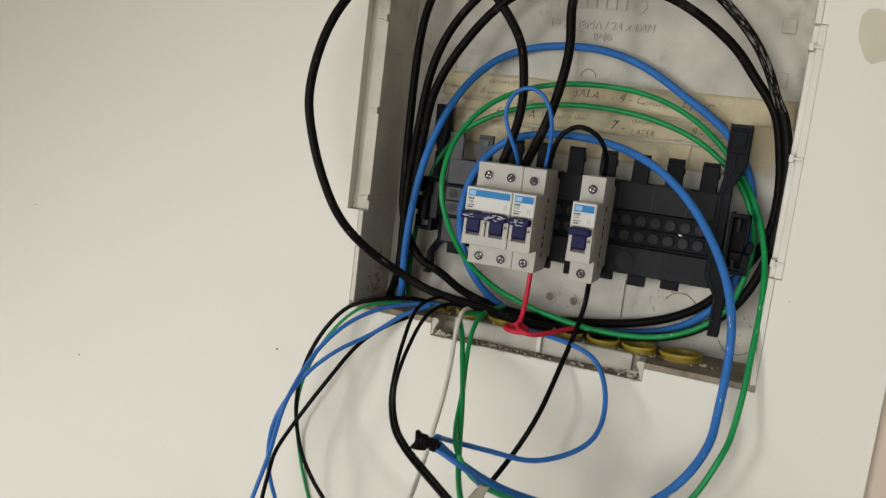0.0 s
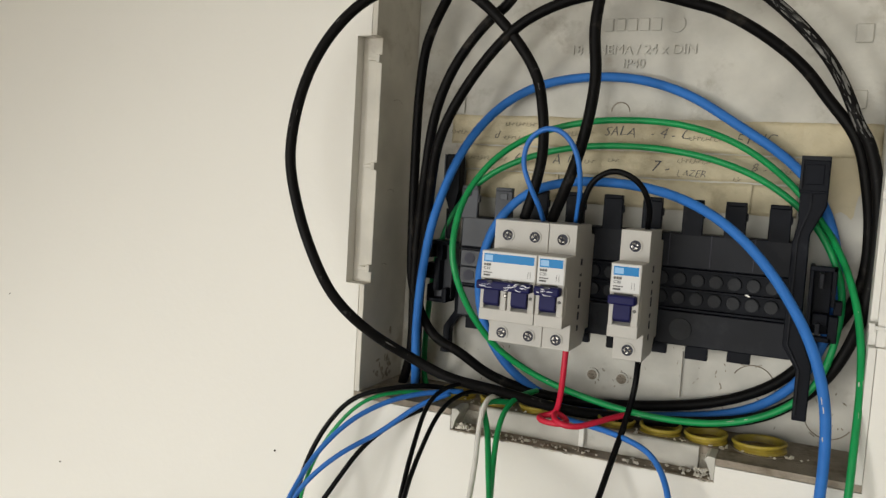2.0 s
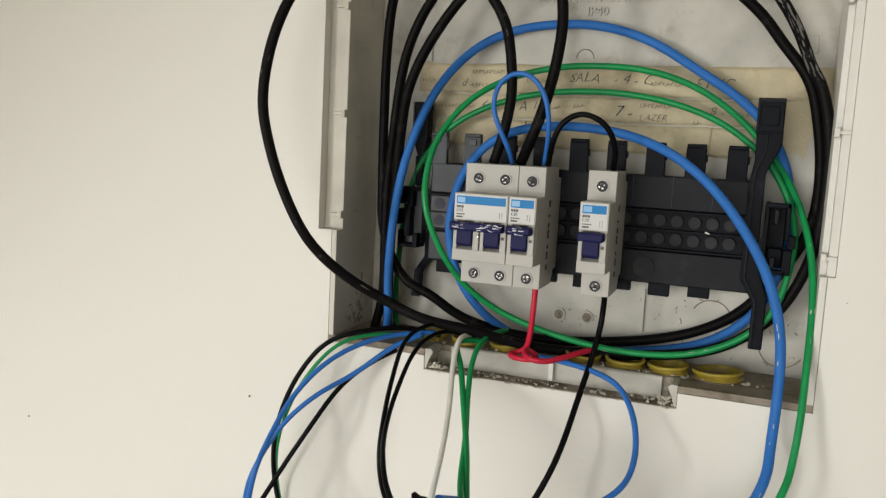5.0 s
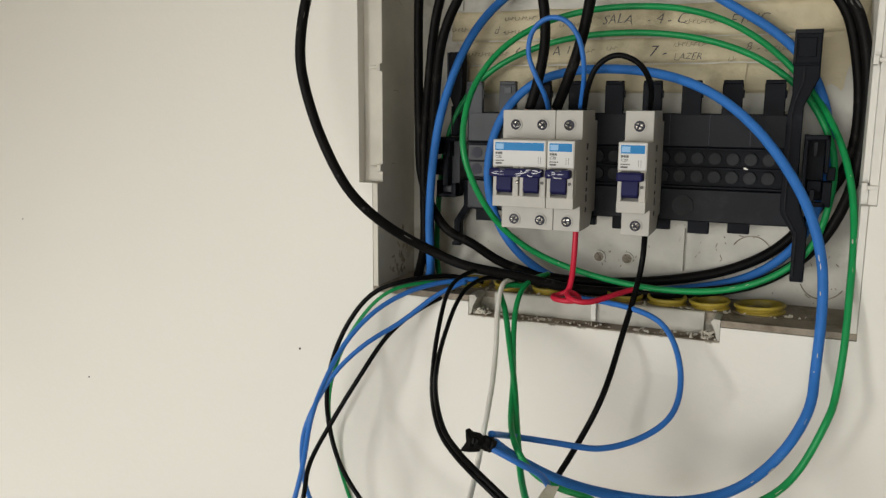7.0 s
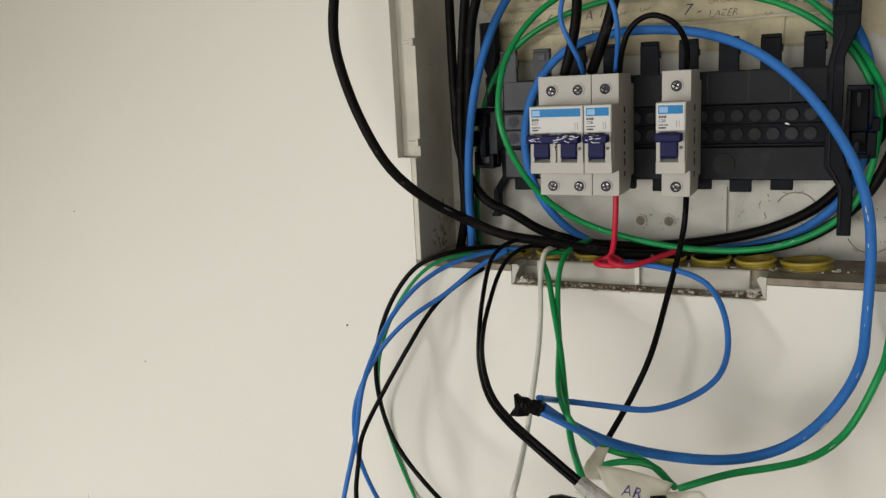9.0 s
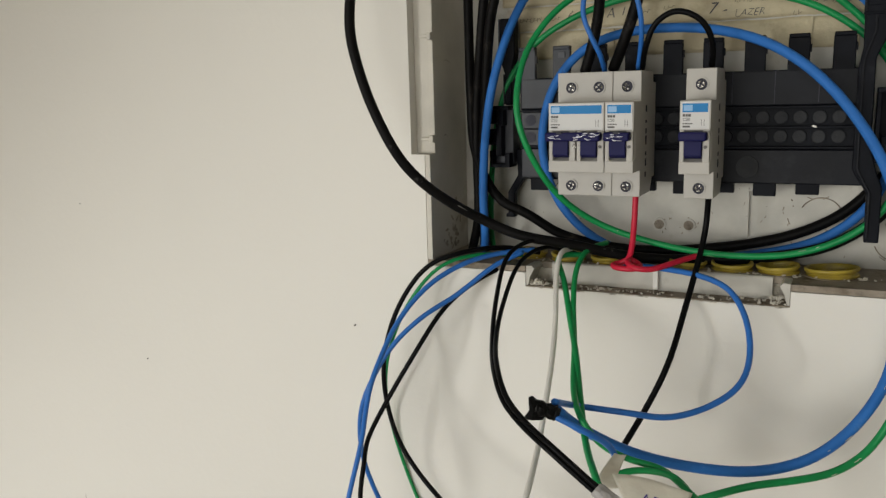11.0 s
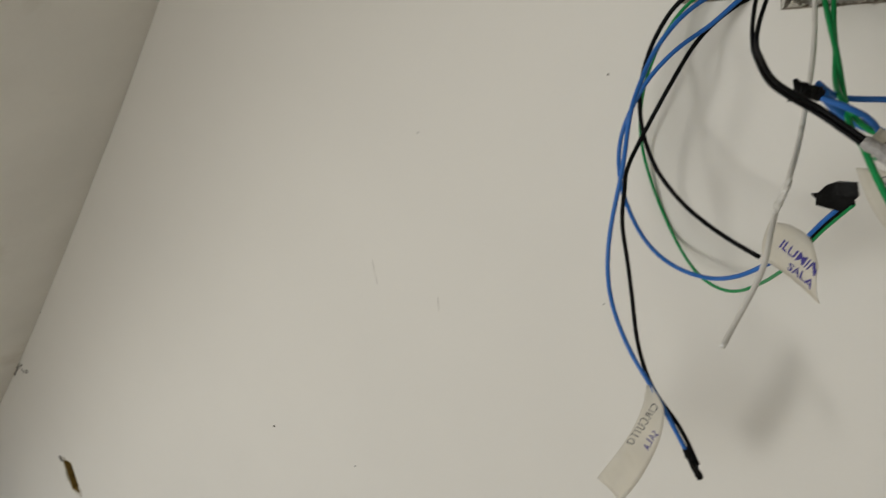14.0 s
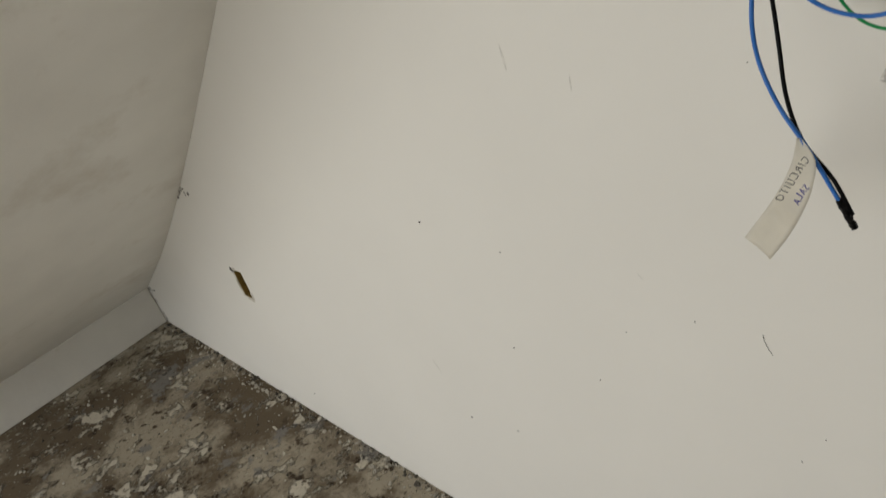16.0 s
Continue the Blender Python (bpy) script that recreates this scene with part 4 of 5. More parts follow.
WIRES["A"] += [(0.3038, 0.0400, 0.1652), (0.2963, 0.0370, 0.1915), (0.2791, 0.0370, 0.2137), (0.2675, 0.0340, 0.2283), (0.2545, 0.0310, 0.2400), (0.2354, 0.0260, 0.2529), (0.2164, 0.0210, 0.2621), (0.2040, 0.0192, 0.2655), (0.1805, 0.0126, 0.2709), (0.1535, 0.0055, 0.2705), (0.1252, 0.0010, 0.2636), (0.0945, 0.0005, 0.2460), (0.0505, 0.0083, 0.1879), (0.0387, 0.0191, 0.1426), (0.0333, 0.0258, 0.1068), (0.0285, 0.0324, 0.0653), (0.0268, 0.0372, 0.0311), (0.0240, 0.0440, 0.0030)]
WIRES["K3"] = [(0.1500, 0.0350, 0.4000), (0.0935, 0.0100, 0.2698), (0.0787, 0.0117, 0.2586), (0.0562, 0.0144, 0.2331), (0.0402, 0.0187, 0.2008), (0.0314, 0.0251, 0.1560), (0.0254, 0.0305, 0.1143), (0.0231, 0.0344, 0.0730), (0.0218, 0.0382, 0.0305), (0.0140, 0.0420, 0.0030)]
WIRES["L2"] = [(0.1276, 0.0145, 0.1331), (0.1367, 0.0056, 0.1506), (0.1442, 0.0030, 0.1712), (0.1497, 0.0026, 0.1956), (0.1520, 0.0039, 0.2232), (0.1488, 0.0041, 0.2544), (0.1630, 0.0050, 0.3300), (0.1650, 0.0150, 0.4200)]
WIRES["BLUE"] = [(0.0200, 0.0500, 0.0030), (0.0323, 0.0260, 0.0166), (0.0327, 0.0220, 0.0502), (0.0361, 0.0210, 0.0951), (0.0438, 0.0210, 0.1351), (0.0581, 0.0320, 0.1791), (0.0772, 0.0500, 0.2087), (0.1043, 0.0530, 0.2227), (0.1395, 0.0540, 0.2277), (0.1703, 0.0540, 0.2256), (0.2006, 0.0530, 0.2159), (0.2306, 0.0520, 0.1981), (0.2561, 0.0520, 0.1819), (0.2745, 0.0530, 0.1649), (0.2864, 0.0540, 0.1443), (0.2935, 0.0540, 0.1164), (0.2921, 0.0540, 0.0803), (0.2793, 0.0530, 0.0461), (0.2501, 0.0540, 0.0215), (0.2031, 0.0540, 0.0093), (0.1572, 0.0500, 0.0046), (0.1254, 0.0450, 0.0107), (0.1009, 0.0400, 0.0248)]
WIRES["BLUE"] += [(0.0836, 0.0345, 0.0472), (0.0745, 0.0315, 0.0766), (0.0760, 0.0310, 0.1052), (0.0856, 0.0315, 0.1297), (0.1040, 0.0330, 0.1484), (0.1281, 0.0350, 0.1570), (0.1598, 0.0340, 0.1587), (0.1907, 0.0301, 0.1551), (0.2209, 0.0177, 0.1447), (0.2461, 0.0103, 0.1272), (0.2677, 0.0025, 0.1028), (0.2841, -0.0061, 0.0754), (0.2927, -0.0098, 0.0475), (0.2949, -0.0115, 0.0185), (0.2939, -0.0145, -0.0175), (0.2924, -0.0257, -0.0347), (0.2804, -0.0370, -0.0590), (0.2581, -0.0483, -0.0808), (0.2289, -0.0599, -0.0896), (0.1935, -0.0755, -0.0858), (0.1645, -0.0910, -0.0754), (0.1425, -0.1055, -0.0598), (0.1380, -0.1300, -0.0420)]
WIRES["GREEN"] = [(0.0300, 0.0500, 0.0030), (0.0276, 0.0500, 0.0122), (0.0274, 0.0500, 0.0510), (0.0333, 0.0500, 0.1022), (0.0446, 0.0480, 0.1310), (0.0646, 0.0470, 0.1549), (0.0932, 0.0470, 0.1708), (0.1250, 0.0470, 0.1798), (0.1598, 0.0470, 0.1828), (0.1934, 0.0470, 0.1810), (0.2225, 0.0470, 0.1752), (0.2476, 0.0480, 0.1654), (0.2692, 0.0500, 0.1504), (0.2841, 0.0480, 0.1335), (0.2963, 0.0420, 0.1065), (0.2962, 0.0360, 0.0789), (0.2886, 0.0320, 0.0504), (0.2708, 0.0300, 0.0313), (0.2414, 0.0300, 0.0179), (0.2027, 0.0280, 0.0144), (0.1617, 0.0250, 0.0191), (0.1190, 0.0200, 0.0320), (0.0939, 0.0065, 0.0523), (0.0791, -0.0070, 0.0806)]
WIRES["GREEN"] += [(0.0713, -0.0103, 0.1062), (0.0707, -0.0036, 0.1320), (0.0747, 0.0089, 0.1531), (0.0891, 0.0213, 0.1743), (0.1127, 0.0316, 0.1893), (0.1418, 0.0370, 0.1970), (0.1712, 0.0395, 0.1987), (0.1999, 0.0428, 0.1966), (0.2249, 0.0460, 0.1895), (0.2464, 0.0493, 0.1779), (0.2665, 0.0536, 0.1611), (0.2853, 0.0531, 0.1389), (0.2984, 0.0371, 0.1155), (0.3066, 0.0231, 0.0880), (0.3093, 0.0091, 0.0597), (0.3086, -0.0062, 0.0292), (0.3076, -0.0175, -0.0010), (0.3047, -0.0268, -0.0280), (0.3020, -0.0352, -0.0354), (0.2867, -0.0426, -0.0711), (0.2701, -0.0532, -0.0843), (0.2503, -0.0637, -0.0888), (0.2273, -0.0723, -0.0928), (0.2007, -0.0798, -0.1029)]
WIRES["h1"] = [(0.0762, 0.0200, 0.0103), (0.0542, 0.0100, 0.0147), (0.0321, -0.0100, 0.0137), (0.0098, -0.0200, 0.0054), (-0.0066, -0.0260, -0.0149), (-0.0157, -0.0335, -0.0387), (-0.0169, -0.0424, -0.0615), (-0.0155, -0.0440, -0.0864), (-0.0050, -0.0492, -0.1109), (0.0068, -0.0521, -0.1265), (0.0239, -0.0550, -0.1425), (0.0544, -0.0682, -0.1553), (0.0832, -0.0765, -0.1653)]
WIRES["h2"] = [(0.0651, 0.0150, 0.0088), (0.0407, 0.0000, 0.0108), (0.0172, -0.0170, 0.0047), (-0.0026, -0.0270, -0.0194), (-0.0156, -0.0315, -0.0478), (-0.0267, -0.0240, -0.0775), (-0.0351, -0.0076, -0.1118), (-0.0286, -0.0030, -0.1485), (-0.0125, -0.0030, -0.1886), (0.0179, -0.0252, -0.2093), (0.0454, -0.0381, -0.2125), (0.0805, -0.0663, -0.1893), (0.1053, -0.0946, -0.1646)]
WIRES["h3"] = [(0.0750, 0.0120, 0.0140), (0.0551, -0.0030, 0.0129), (0.0372, -0.0216, 0.0084), (0.0196, -0.0402, -0.0035), (0.0047, -0.0559, -0.0244), (0.0000, -0.0736, -0.0453), (-0.0018, -0.0877, -0.0643), (-0.0122, -0.0834, -0.1036), (-0.0233, -0.0890, -0.1512), (-0.0258, -0.0937, -0.1859), (-0.0227, -0.0934, -0.2179), (-0.0056, -0.1010, -0.2480), (0.0121, -0.1066, -0.2686), (0.0300, -0.1080, -0.3000), (0.0440, -0.1080, -0.3280)]
WIRES["h4"] = [(0.0687, 0.0060, 0.0129), (0.0517, -0.0060, 0.0044), (0.0310, -0.0200, -0.0139), (0.0110, -0.0350, -0.0278), (-0.0075, -0.0450, -0.0471), (-0.0183, -0.0544, -0.0681), (-0.0273, -0.0579, -0.0912), (-0.0333, -0.0510, -0.1244), (-0.0311, -0.0435, -0.1523), (-0.0192, -0.0406, -0.1788), (0.0057, -0.0483, -0.1923), (0.0353, -0.0551, -0.1959), (0.0677, -0.0758, -0.1820), (0.0965, -0.0940, -0.1612)]
WIRES["h5"] = [(0.0582, 0.0100, 0.0033), (0.0436, -0.0080, -0.0037), (0.0216, -0.0200, -0.0228), (0.0061, -0.0372, -0.0524), (-0.0131, -0.0459, -0.0875), (-0.0224, -0.0597, -0.1133), (-0.0210, -0.0676, -0.1269), (-0.0216, -0.0738, -0.1497), (-0.0174, -0.0767, -0.1823), (-0.0136, -0.0803, -0.2127), (-0.0080, -0.0865, -0.2466), (0.0039, -0.0897, -0.2805), (0.0330, -0.1060, -0.2980), (0.0460, -0.1060, -0.3270)]
WIRES["b1"] = [(0.0911, 0.0200, 0.0130), (0.0817, 0.0000, 0.0234), (0.0706, -0.0251, 0.0182), (0.0749, -0.0576, -0.0029), (0.0881, -0.0975, -0.0186), (0.1053, -0.1363, -0.0232), (0.1170, -0.1534, -0.0312), (0.1317, -0.1664, -0.0366), (0.1495, -0.1756, -0.0435), (0.1697, -0.1766, -0.0578), (0.1854, -0.1776, -0.0676), (0.2041, -0.1926, -0.0725), (0.2156, -0.1877, -0.0852), (0.2278, -0.1859, -0.0929), (0.2428, -0.1882, -0.0978), (0.2558, -0.1886, -0.1028), (0.2700, -0.1880, -0.1110)]
WIRES["b2"] = [(0.1015, 0.0200, 0.0114), (0.0863, 0.0040, 0.0180), (0.0778, -0.0235, 0.0127), (0.0806, -0.0610, -0.0060), (0.0907, -0.0982, -0.0170), (0.1075, -0.1371, -0.0210), (0.1192, -0.1542, -0.0290), (0.1339, -0.1672, -0.0344), (0.1517, -0.1764, -0.0413), (0.1719, -0.1774, -0.0556), (0.1876, -0.1784, -0.0654), (0.2063, -0.1934, -0.0703), (0.2178, -0.1885, -0.0830), (0.2263, -0.1802, -0.0983), (0.2320, -0.1720, -0.1140)]
WIRES["white"] = [(0.1010, 0.0120, 0.0160), (0.0990, -0.0040, 0.0160), (0.1006, -0.0188, 0.0040), (0.1059, -0.0361, -0.0161), (0.1119, -0.0598, -0.0348), (0.1163, -0.0857, -0.0543), (0.1188, -0.1065, -0.0739), (0.1250, -0.1460, -0.0880), (0.1177, -0.1417, -0.1045), (0.1193, -0.1582, -0.1156), (0.1216, -0.1753, -0.1288), (0.1190, -0.1896, -0.1416), (0.1150, -0.2039, -0.1542), (0.1131, -0.2162, -0.1627)]
WIRES["gfront"] = [(0.1100, 0.0140, 0.0120), (0.0957, 0.0000, 0.0125), (0.1044, -0.0150, 0.0014), (0.1143, -0.0350, -0.0158), (0.1263, -0.0600, -0.0333), (0.1380, -0.0900, -0.0500), (0.1501, -0.1200, -0.0633), (0.1642, -0.1500, -0.0665), (0.1726, -0.1600, -0.0781), (0.1847, -0.1700, -0.0946), (0.1988, -0.1750, -0.1148), (0.2141, -0.1800, -0.1402), (0.2327, -0.1850, -0.1639), (0.2476, -0.1880, -0.1794)]
WIRES["g2"] = [(0.1211, 0.0300, 0.0183), (0.1127, 0.0100, 0.0159), (0.1111, -0.0100, 0.0064), (0.1154, -0.0300, -0.0133), (0.1240, -0.0550, -0.0314), (0.1324, -0.0850, -0.0455), (0.1440, -0.1100, -0.0517), (0.1545, -0.1080, -0.0662), (0.1696, -0.1050, -0.0736), (0.1871, -0.1070, -0.0749), (0.2066, -0.1240, -0.0793)]
WIRES["arc"] = [(0.1619, -0.1180, -0.0816), (0.1674, -0.1150, -0.0774), (0.1786, -0.1100, -0.0759), (0.1942, -0.1120, -0.0757), (0.2045, -0.1200, -0.0804)]
WIRES["bthin"] = [(0.1342, 0.0256, 0.0049), (0.1581, 0.0141, 0.0062), (0.1860, 0.0020, 0.0058), (0.2047, -0.0067, 0.0009), (0.2165, -0.0191, -0.0124), (0.2212, -0.0316, -0.0313), (0.2179, -0.0473, -0.0449), (0.2042, -0.0613, -0.0543), (0.1837, -0.0753, -0.0591), (0.1637, -0.0868, -0.0549), (0.1386, -0.0922, -0.0529), (0.1360, -0.1300, -0.0370)]
WIRES["bthin2"] = [(0.1370, -0.1320, -0.0440), (0.1533, -0.1300, -0.0511), (0.1611, -0.1200, -0.0600), (0.1642, -0.1120, -0.0713), (0.1638, -0.1100, -0.0823)]
WIRES["ksingle"] = [(0.1894, 0.0101, 0.0577), (0.1884, 0.0152, 0.0478), (0.1872, 0.0169, 0.0327), (0.1849, 0.0079, 0.0138), (0.1810, -0.0094, -0.0103), (0.1757, -0.0355, -0.0418), (0.1636, -0.0442, -0.0708), (0.1539, -0.0629, -0.0901)]
WIRES["red"] = [(0.1453, 0.0060, 0.0559), (0.1447, 0.0060, 0.0372), (0.1425, 0.0090, 0.0190), (0.1395, 0.0115, 0.0112), (0.1345, 0.0115, 0.0086), (0.1308, 0.0080, 0.0078), (0.1330, 0.0035, 0.0072), (0.1400, 0.0010, 0.0070), (0.1465, 0.0015, 0.0073), (0.1492, 0.0055, 0.0082), (0.1460, 0.0092, 0.0098), (0.1420, 0.0085, 0.0115), (0.1412, 0.0040, 0.0112), (0.1445, -0.0010, 0.0095), (0.1505, -0.0030, 0.0084), (0.1575, -0.0005, 0.0082), (0.1650, 0.0065, 0.0098), (0.1725, 0.0150, 0.0118), (0.1810, 0.0250, 0.0136)]
WIRES["jblue"] = [(0.1230, 0.0120, 0.1321), (0.1237, -0.0020, 0.1419), (0.1188, -0.0070, 0.1539), (0.1141, -0.0080, 0.1677), (0.1172, -0.0080, 0.1818), (0.1270, -0.0080, 0.1885), (0.1376, -0.0080, 0.1866), (0.1466, -0.0080, 0.1755), (0.1495, -0.0040, 0.1569), (0.1441, 0.0120, 0.1332)]
WIRES["jblack"] = [(0.1467, 0.0120, 0.1334), (0.1512, 0.0000, 0.1460), (0.1575, -0.0040, 0.1590), (0.1693, -0.0040, 0.1655), (0.1832, -0.0020, 0.1600), (0.1897, 0.0040, 0.1469), (0.1880, 0.0140, 0.1321)]
# -- end of wire runs --


def lift(q):
    return Vector((q[0], q[1], q[2] + ZB))


def wire(key, radius, mat, name, label, group="", per=8):
    line = eased([q + Vector((0, 0, ZB)) for q in spline(WIRES[key], per)], 6)
    return thing(name, tube(bmesh.new(), line, radius), mat, label, name.split("_")[-1], group=group, smooth=True)


first = wire("L1", 0.0034, BLACKWHITE, "power_cable", "thick black cable arching out of the box into the first breaker", "thick black cables")
wire("A", 0.0034, BLACKW, "power_cable", "thick black cable coiled round the inside of the box", "thick black cables")
wire("K3", 0.0034, BLACKW, "power_cable", "thick black cable running up inside the box", "thick black cables")
second = wire("L2", 0.0035, BLACKW, "power_cable", "thick black cable rising from the second breaker terminal", "thick black cables")


def paint_flecks(key, cable, radius, start, count, seed, mat=FLECK):
    """Dried flecks of white paint on the room side of a cable, from one of its points on."""
    rng = random.Random(seed)
    line = eased([q + Vector((0, 0, ZB)) for q in spline(WIRES[key], 8)], 6)
    line = line[int(len(line) * start[0]):int(len(line) * start[1])]
    bm = bmesh.new()
    for _ in range(count):
        i = rng.randrange(len(line) - 1)
        along = (line[i + 1] - line[i]).normalized()
        side = Vector((rng.gauss(0.1, 0.6), -1, rng.gauss(0, 0.6)))
        side = (side - along * side.dot(along)).normalized()
        across = along.cross(side)
        m = Matrix((along, across, side)).transposed().to_4x4()
        m.translation = line[i].lerp(line[i + 1], rng.random()) + side * radius
        size = 0.0003 + 0.0009 * rng.random() ** 3
        bmesh.ops.create_icosphere(bm, subdivisions=1, radius=1, matrix=m @ Matrix.Diagonal((size * rng.uniform(1.5, 7.5), size * rng.uniform(0.3, 0.8), 0.00012, 1)))
    tagged(part("paint_flecks", bm, mat, cable, "dried flecks of white paint"), kind="stuff")


paint_flecks("L1", first, 0.0034, (0.72, 0.93), 120, 3)
paint_flecks("L1", first, 0.0034, (0.10, 0.55), 9, 5)
for ob, key in ((first, "L1"), (second, "L2")):
    a = lift(WIRES[key][0])
    for k in range(7):
        da = Vector((0.0018 * math.cos(k * 0.9), 0.0016 * math.sin(k * 0.9), 0))
        part("copper_strand", tube(bmesh.new(), [a + da + Vector((0, 0, 0.003)), a + da * 1.2, a + da * 0.8 - Vector((0, 0, 0.006))], 0.0006, 6), COPPER, ob, "bare copper strand", smooth=True)
blue = wire("BLUE", 0.0030, BLUEW, "power_cable", "thick blue cable coiled in the box and hanging out", "thick blue cables")
green = wire("GREEN", 0.0021, GREENW, "earth_cable", "green earth cable coiled in the box and hanging out")
paint_flecks("BLUE", blue, 0.0030, (0.74, 0.92), 9, 8, CRUMB)
paint_flecks("GREEN", green, 0.0021, (0.78, 0.96), 8, 9, CRUMB)
paint_flecks("GREEN", green, 0.0021, (0.30, 0.45), 4, 12, CRUMB)
wire("h1", 0.0017, BLACKTHIN, "wire", "thin black wire hanging from the box to a paper tag", "hanging wires")
wire("h2", 0.0013, GREENW, "wire", "thin green wire hanging from the box to a paper tag", "hanging wires")
wire("h3", 0.0017, BLUETHIN, "wire", "thin blue wire hanging down to a taped end", "hanging wires")
wire("h4", 0.0017, BLUETHIN, "wire", "thin blue wire looping down to a paper tag", "hanging wires")
wire("h5", 0.0017, BLACKTHIN, "wire", "thin black wire hanging down to a taped end", "hanging wires")
wire("b1", 0.00145, BLACKTHIN, "wire", "black wire bound with grey tape, long free end", "hanging wires")
wire("b2", 0.00145, BLACKTHIN, "wire", "black wire bound with grey tape, short free end", "hanging wires")
wire("white", 0.0017, WHITEW, "wire", "grubby white wire hanging free from the box", "hanging wires")
wire("gfront", 0.0019, GREENW, "wire", "green wire hanging down in front of a tag", "hanging wires")
wire("g2", 0.0018, GREENW, "wire", "dark green wire hanging behind to a paper tag", "hanging wires")
wire("arc", 0.0018, GREENW, "wire", "short green wire arching over a paper tag", "hanging wires")
wire("bthin", 0.0018, BLUETHIN, "wire", "thin blue wire curving out to a taped joint", "hanging wires")
wire("bthin2", 0.0018, BLUETHIN, "wire", "thin blue wire from a taped joint to a tag", "hanging wires")
wire("ksingle", 0.0019, BLACKTHIN, "wire", "thin black wire hanging from the single breaker", "hanging wires")
wire("red", 0.0019, REDW, "wire", "red wire with a small loop below the breaker", "hanging wires")
wire("jblue", 0.0016, BLUETHIN, "jumper_wire", "blue jumper wire looped between breaker terminals")
wire("jblack", 0.0018, BLACKTHIN, "jumper_wire", "black jumper wire arched between two breakers")

# ---- tape, tags and joints on the wires ----


def bound(name, points, radius, mat, label, category, ragged=0.0):
    """Tape wound round a wire along a short line, uneven in thickness."""
    line = spline([lift(p) for p in points], 8)
    radii = [radius * (1 + ragged * noise.noise(Vector((i * 0.37, radius * 900, 2.0)))) * (0.75 if i in (0, len(line) - 1) else 1) for i in range(len(line))]
    bm = tube(bmesh.new(), line, radii, 10)
    for v in bm.verts:
        v.co += Vector([noise.noise(v.co * 420 + Vector((k * 9.0, 0, 0))) for k in range(3)]) * radius * ragged * 1.3
    return thing(name, bm, mat, label, category, group="taped joints", smooth=False)


def paper_tag(rows, label, curl=0.002, thick=0.0003):
    """A flag of masking tape: rows of (left, right) edge points, smoothed along its length."""
    left = spline([lift(a) for a, b in rows], 6)
    right = spline([lift(b) for a, b in rows], 6)
    bm = bmesh.new()
    across = 6
    front, back = [], []
    for i, (a, b) in enumerate(zip(left, right)):
        along = (left[min(i + 1, len(left) - 1)] - left[max(i - 1, 0)]).normalized()
        n = (b - a).cross(along).normalized()
        row = []
        for k in range(across + 1):
            f = k / across
            q = a.lerp(b, f) + n * (curl * math.sin(math.pi * f) + 0.0006 * noise.noise(Vector((i * 0.4, k * 0.5, rows[0][0][0] * 90))))
            row.append(q)
        front.append([bm.verts.new(q + n * thick / 2) for q in row])
        back.append([bm.verts.new(q - n * thick / 2) for q in row])
    for side, flip in ((front, False), (back, True)):
        for r, s in zip(side, side[1:]):
            for k in range(across):
                f = (r[k], r[k + 1], s[k + 1], s[k])
                bm.faces.new(f[::-1] if flip else f)
    ring_f = [r[0] for r in front] + front[-1][1:] + [r[-1] for r in front[::-1]][1:] + front[0][::-1][1:-1]
    ring_b = [r[0] for r in back] + back[-1][1:] + [r[-1] for r in back[::-1]][1:] + back[0][::-1][1:-1]
    for i in range(len(ring_f)):
        j = (i + 1) % len(ring_f)
        bm.faces.new((ring_f[i], ring_f[j], ring_b[j], ring_b[i]))
    bmesh.ops.recalc_face_normals(bm, faces=bm.faces)
    return thing("paper_tag", bm, PAPERTAPE, label, "tag", group="paper tags", smooth=True)


def written(tag, text, size, mat, start, along, up, off=0.0012, shear=0.15, bold=0.00012, wide=1.0):
    """Handwriting on a tag: starts at a point, runs along one direction, letters stand up the other."""
    a = Vector(along).normalized()
    u = Vector(up)
    u = (u - a * u.dot(a)).normalized()
    n = a.cross(u)
    face = n if n.y < 0 else -n
    m = Matrix((a, u, n)).transposed().to_4x4()
    m.translation = lift(start) + face * off
    letters = lettering(text, size, mat, tag, m, "handwriting", shear=shear, bold=bold, wide=wide)
    lay_on(letters, tag, face)
    return letters


tag = paper_tag([((0.098, -0.099, -0.131), (0.094, -0.099, -0.158)), ((0.112, -0.106, -0.129), (0.107, -0.105, -0.161)), ((0.127, -0.113, -0.134), (0.121, -0.112, -0.167)), ((0.1335, -0.117, -0.150), (0.1355, -0.120, -0.174))], "creased masking tape tag with violet handwriting, stuck round thin wires", 0.003)
written(tag, "ILUMIN", 0.0098, INKBLUE, (0.1060, -0.1075, -0.1435), (0.027, -0.012, -0.0125), (0.4, 0, 1), 0.0050, bold=0.00006)
written(tag, "SALA", 0.0092, INKBLUE, (0.1115, -0.1110, -0.1570), (0.022, -0.010, -0.0095), (0.4, 0, 1), 0.0050, bold=0.00006)

tag = paper_tag([((0.160, -0.146, -0.079), (0.181, -0.146, -0.082)), ((0.167, -0.143, -0.101), (0.190, -0.143, -0.098)), ((0.182, -0.140, -0.125), (0.199, -0.140, -0.118)), ((0.197, -0.137, -0.146), (0.2045, -0.137, -0.139))], "long masking tape tag with dark handwriting hanging from a wire", 0.0015)
written(tag, "GARAGEM", 0.0092, INK, (0.1705, -0.144, -0.0835), (0.0275, 0.007, -0.054), (0.9, 0, 0.45), 0.0035, bold=-0.00012)

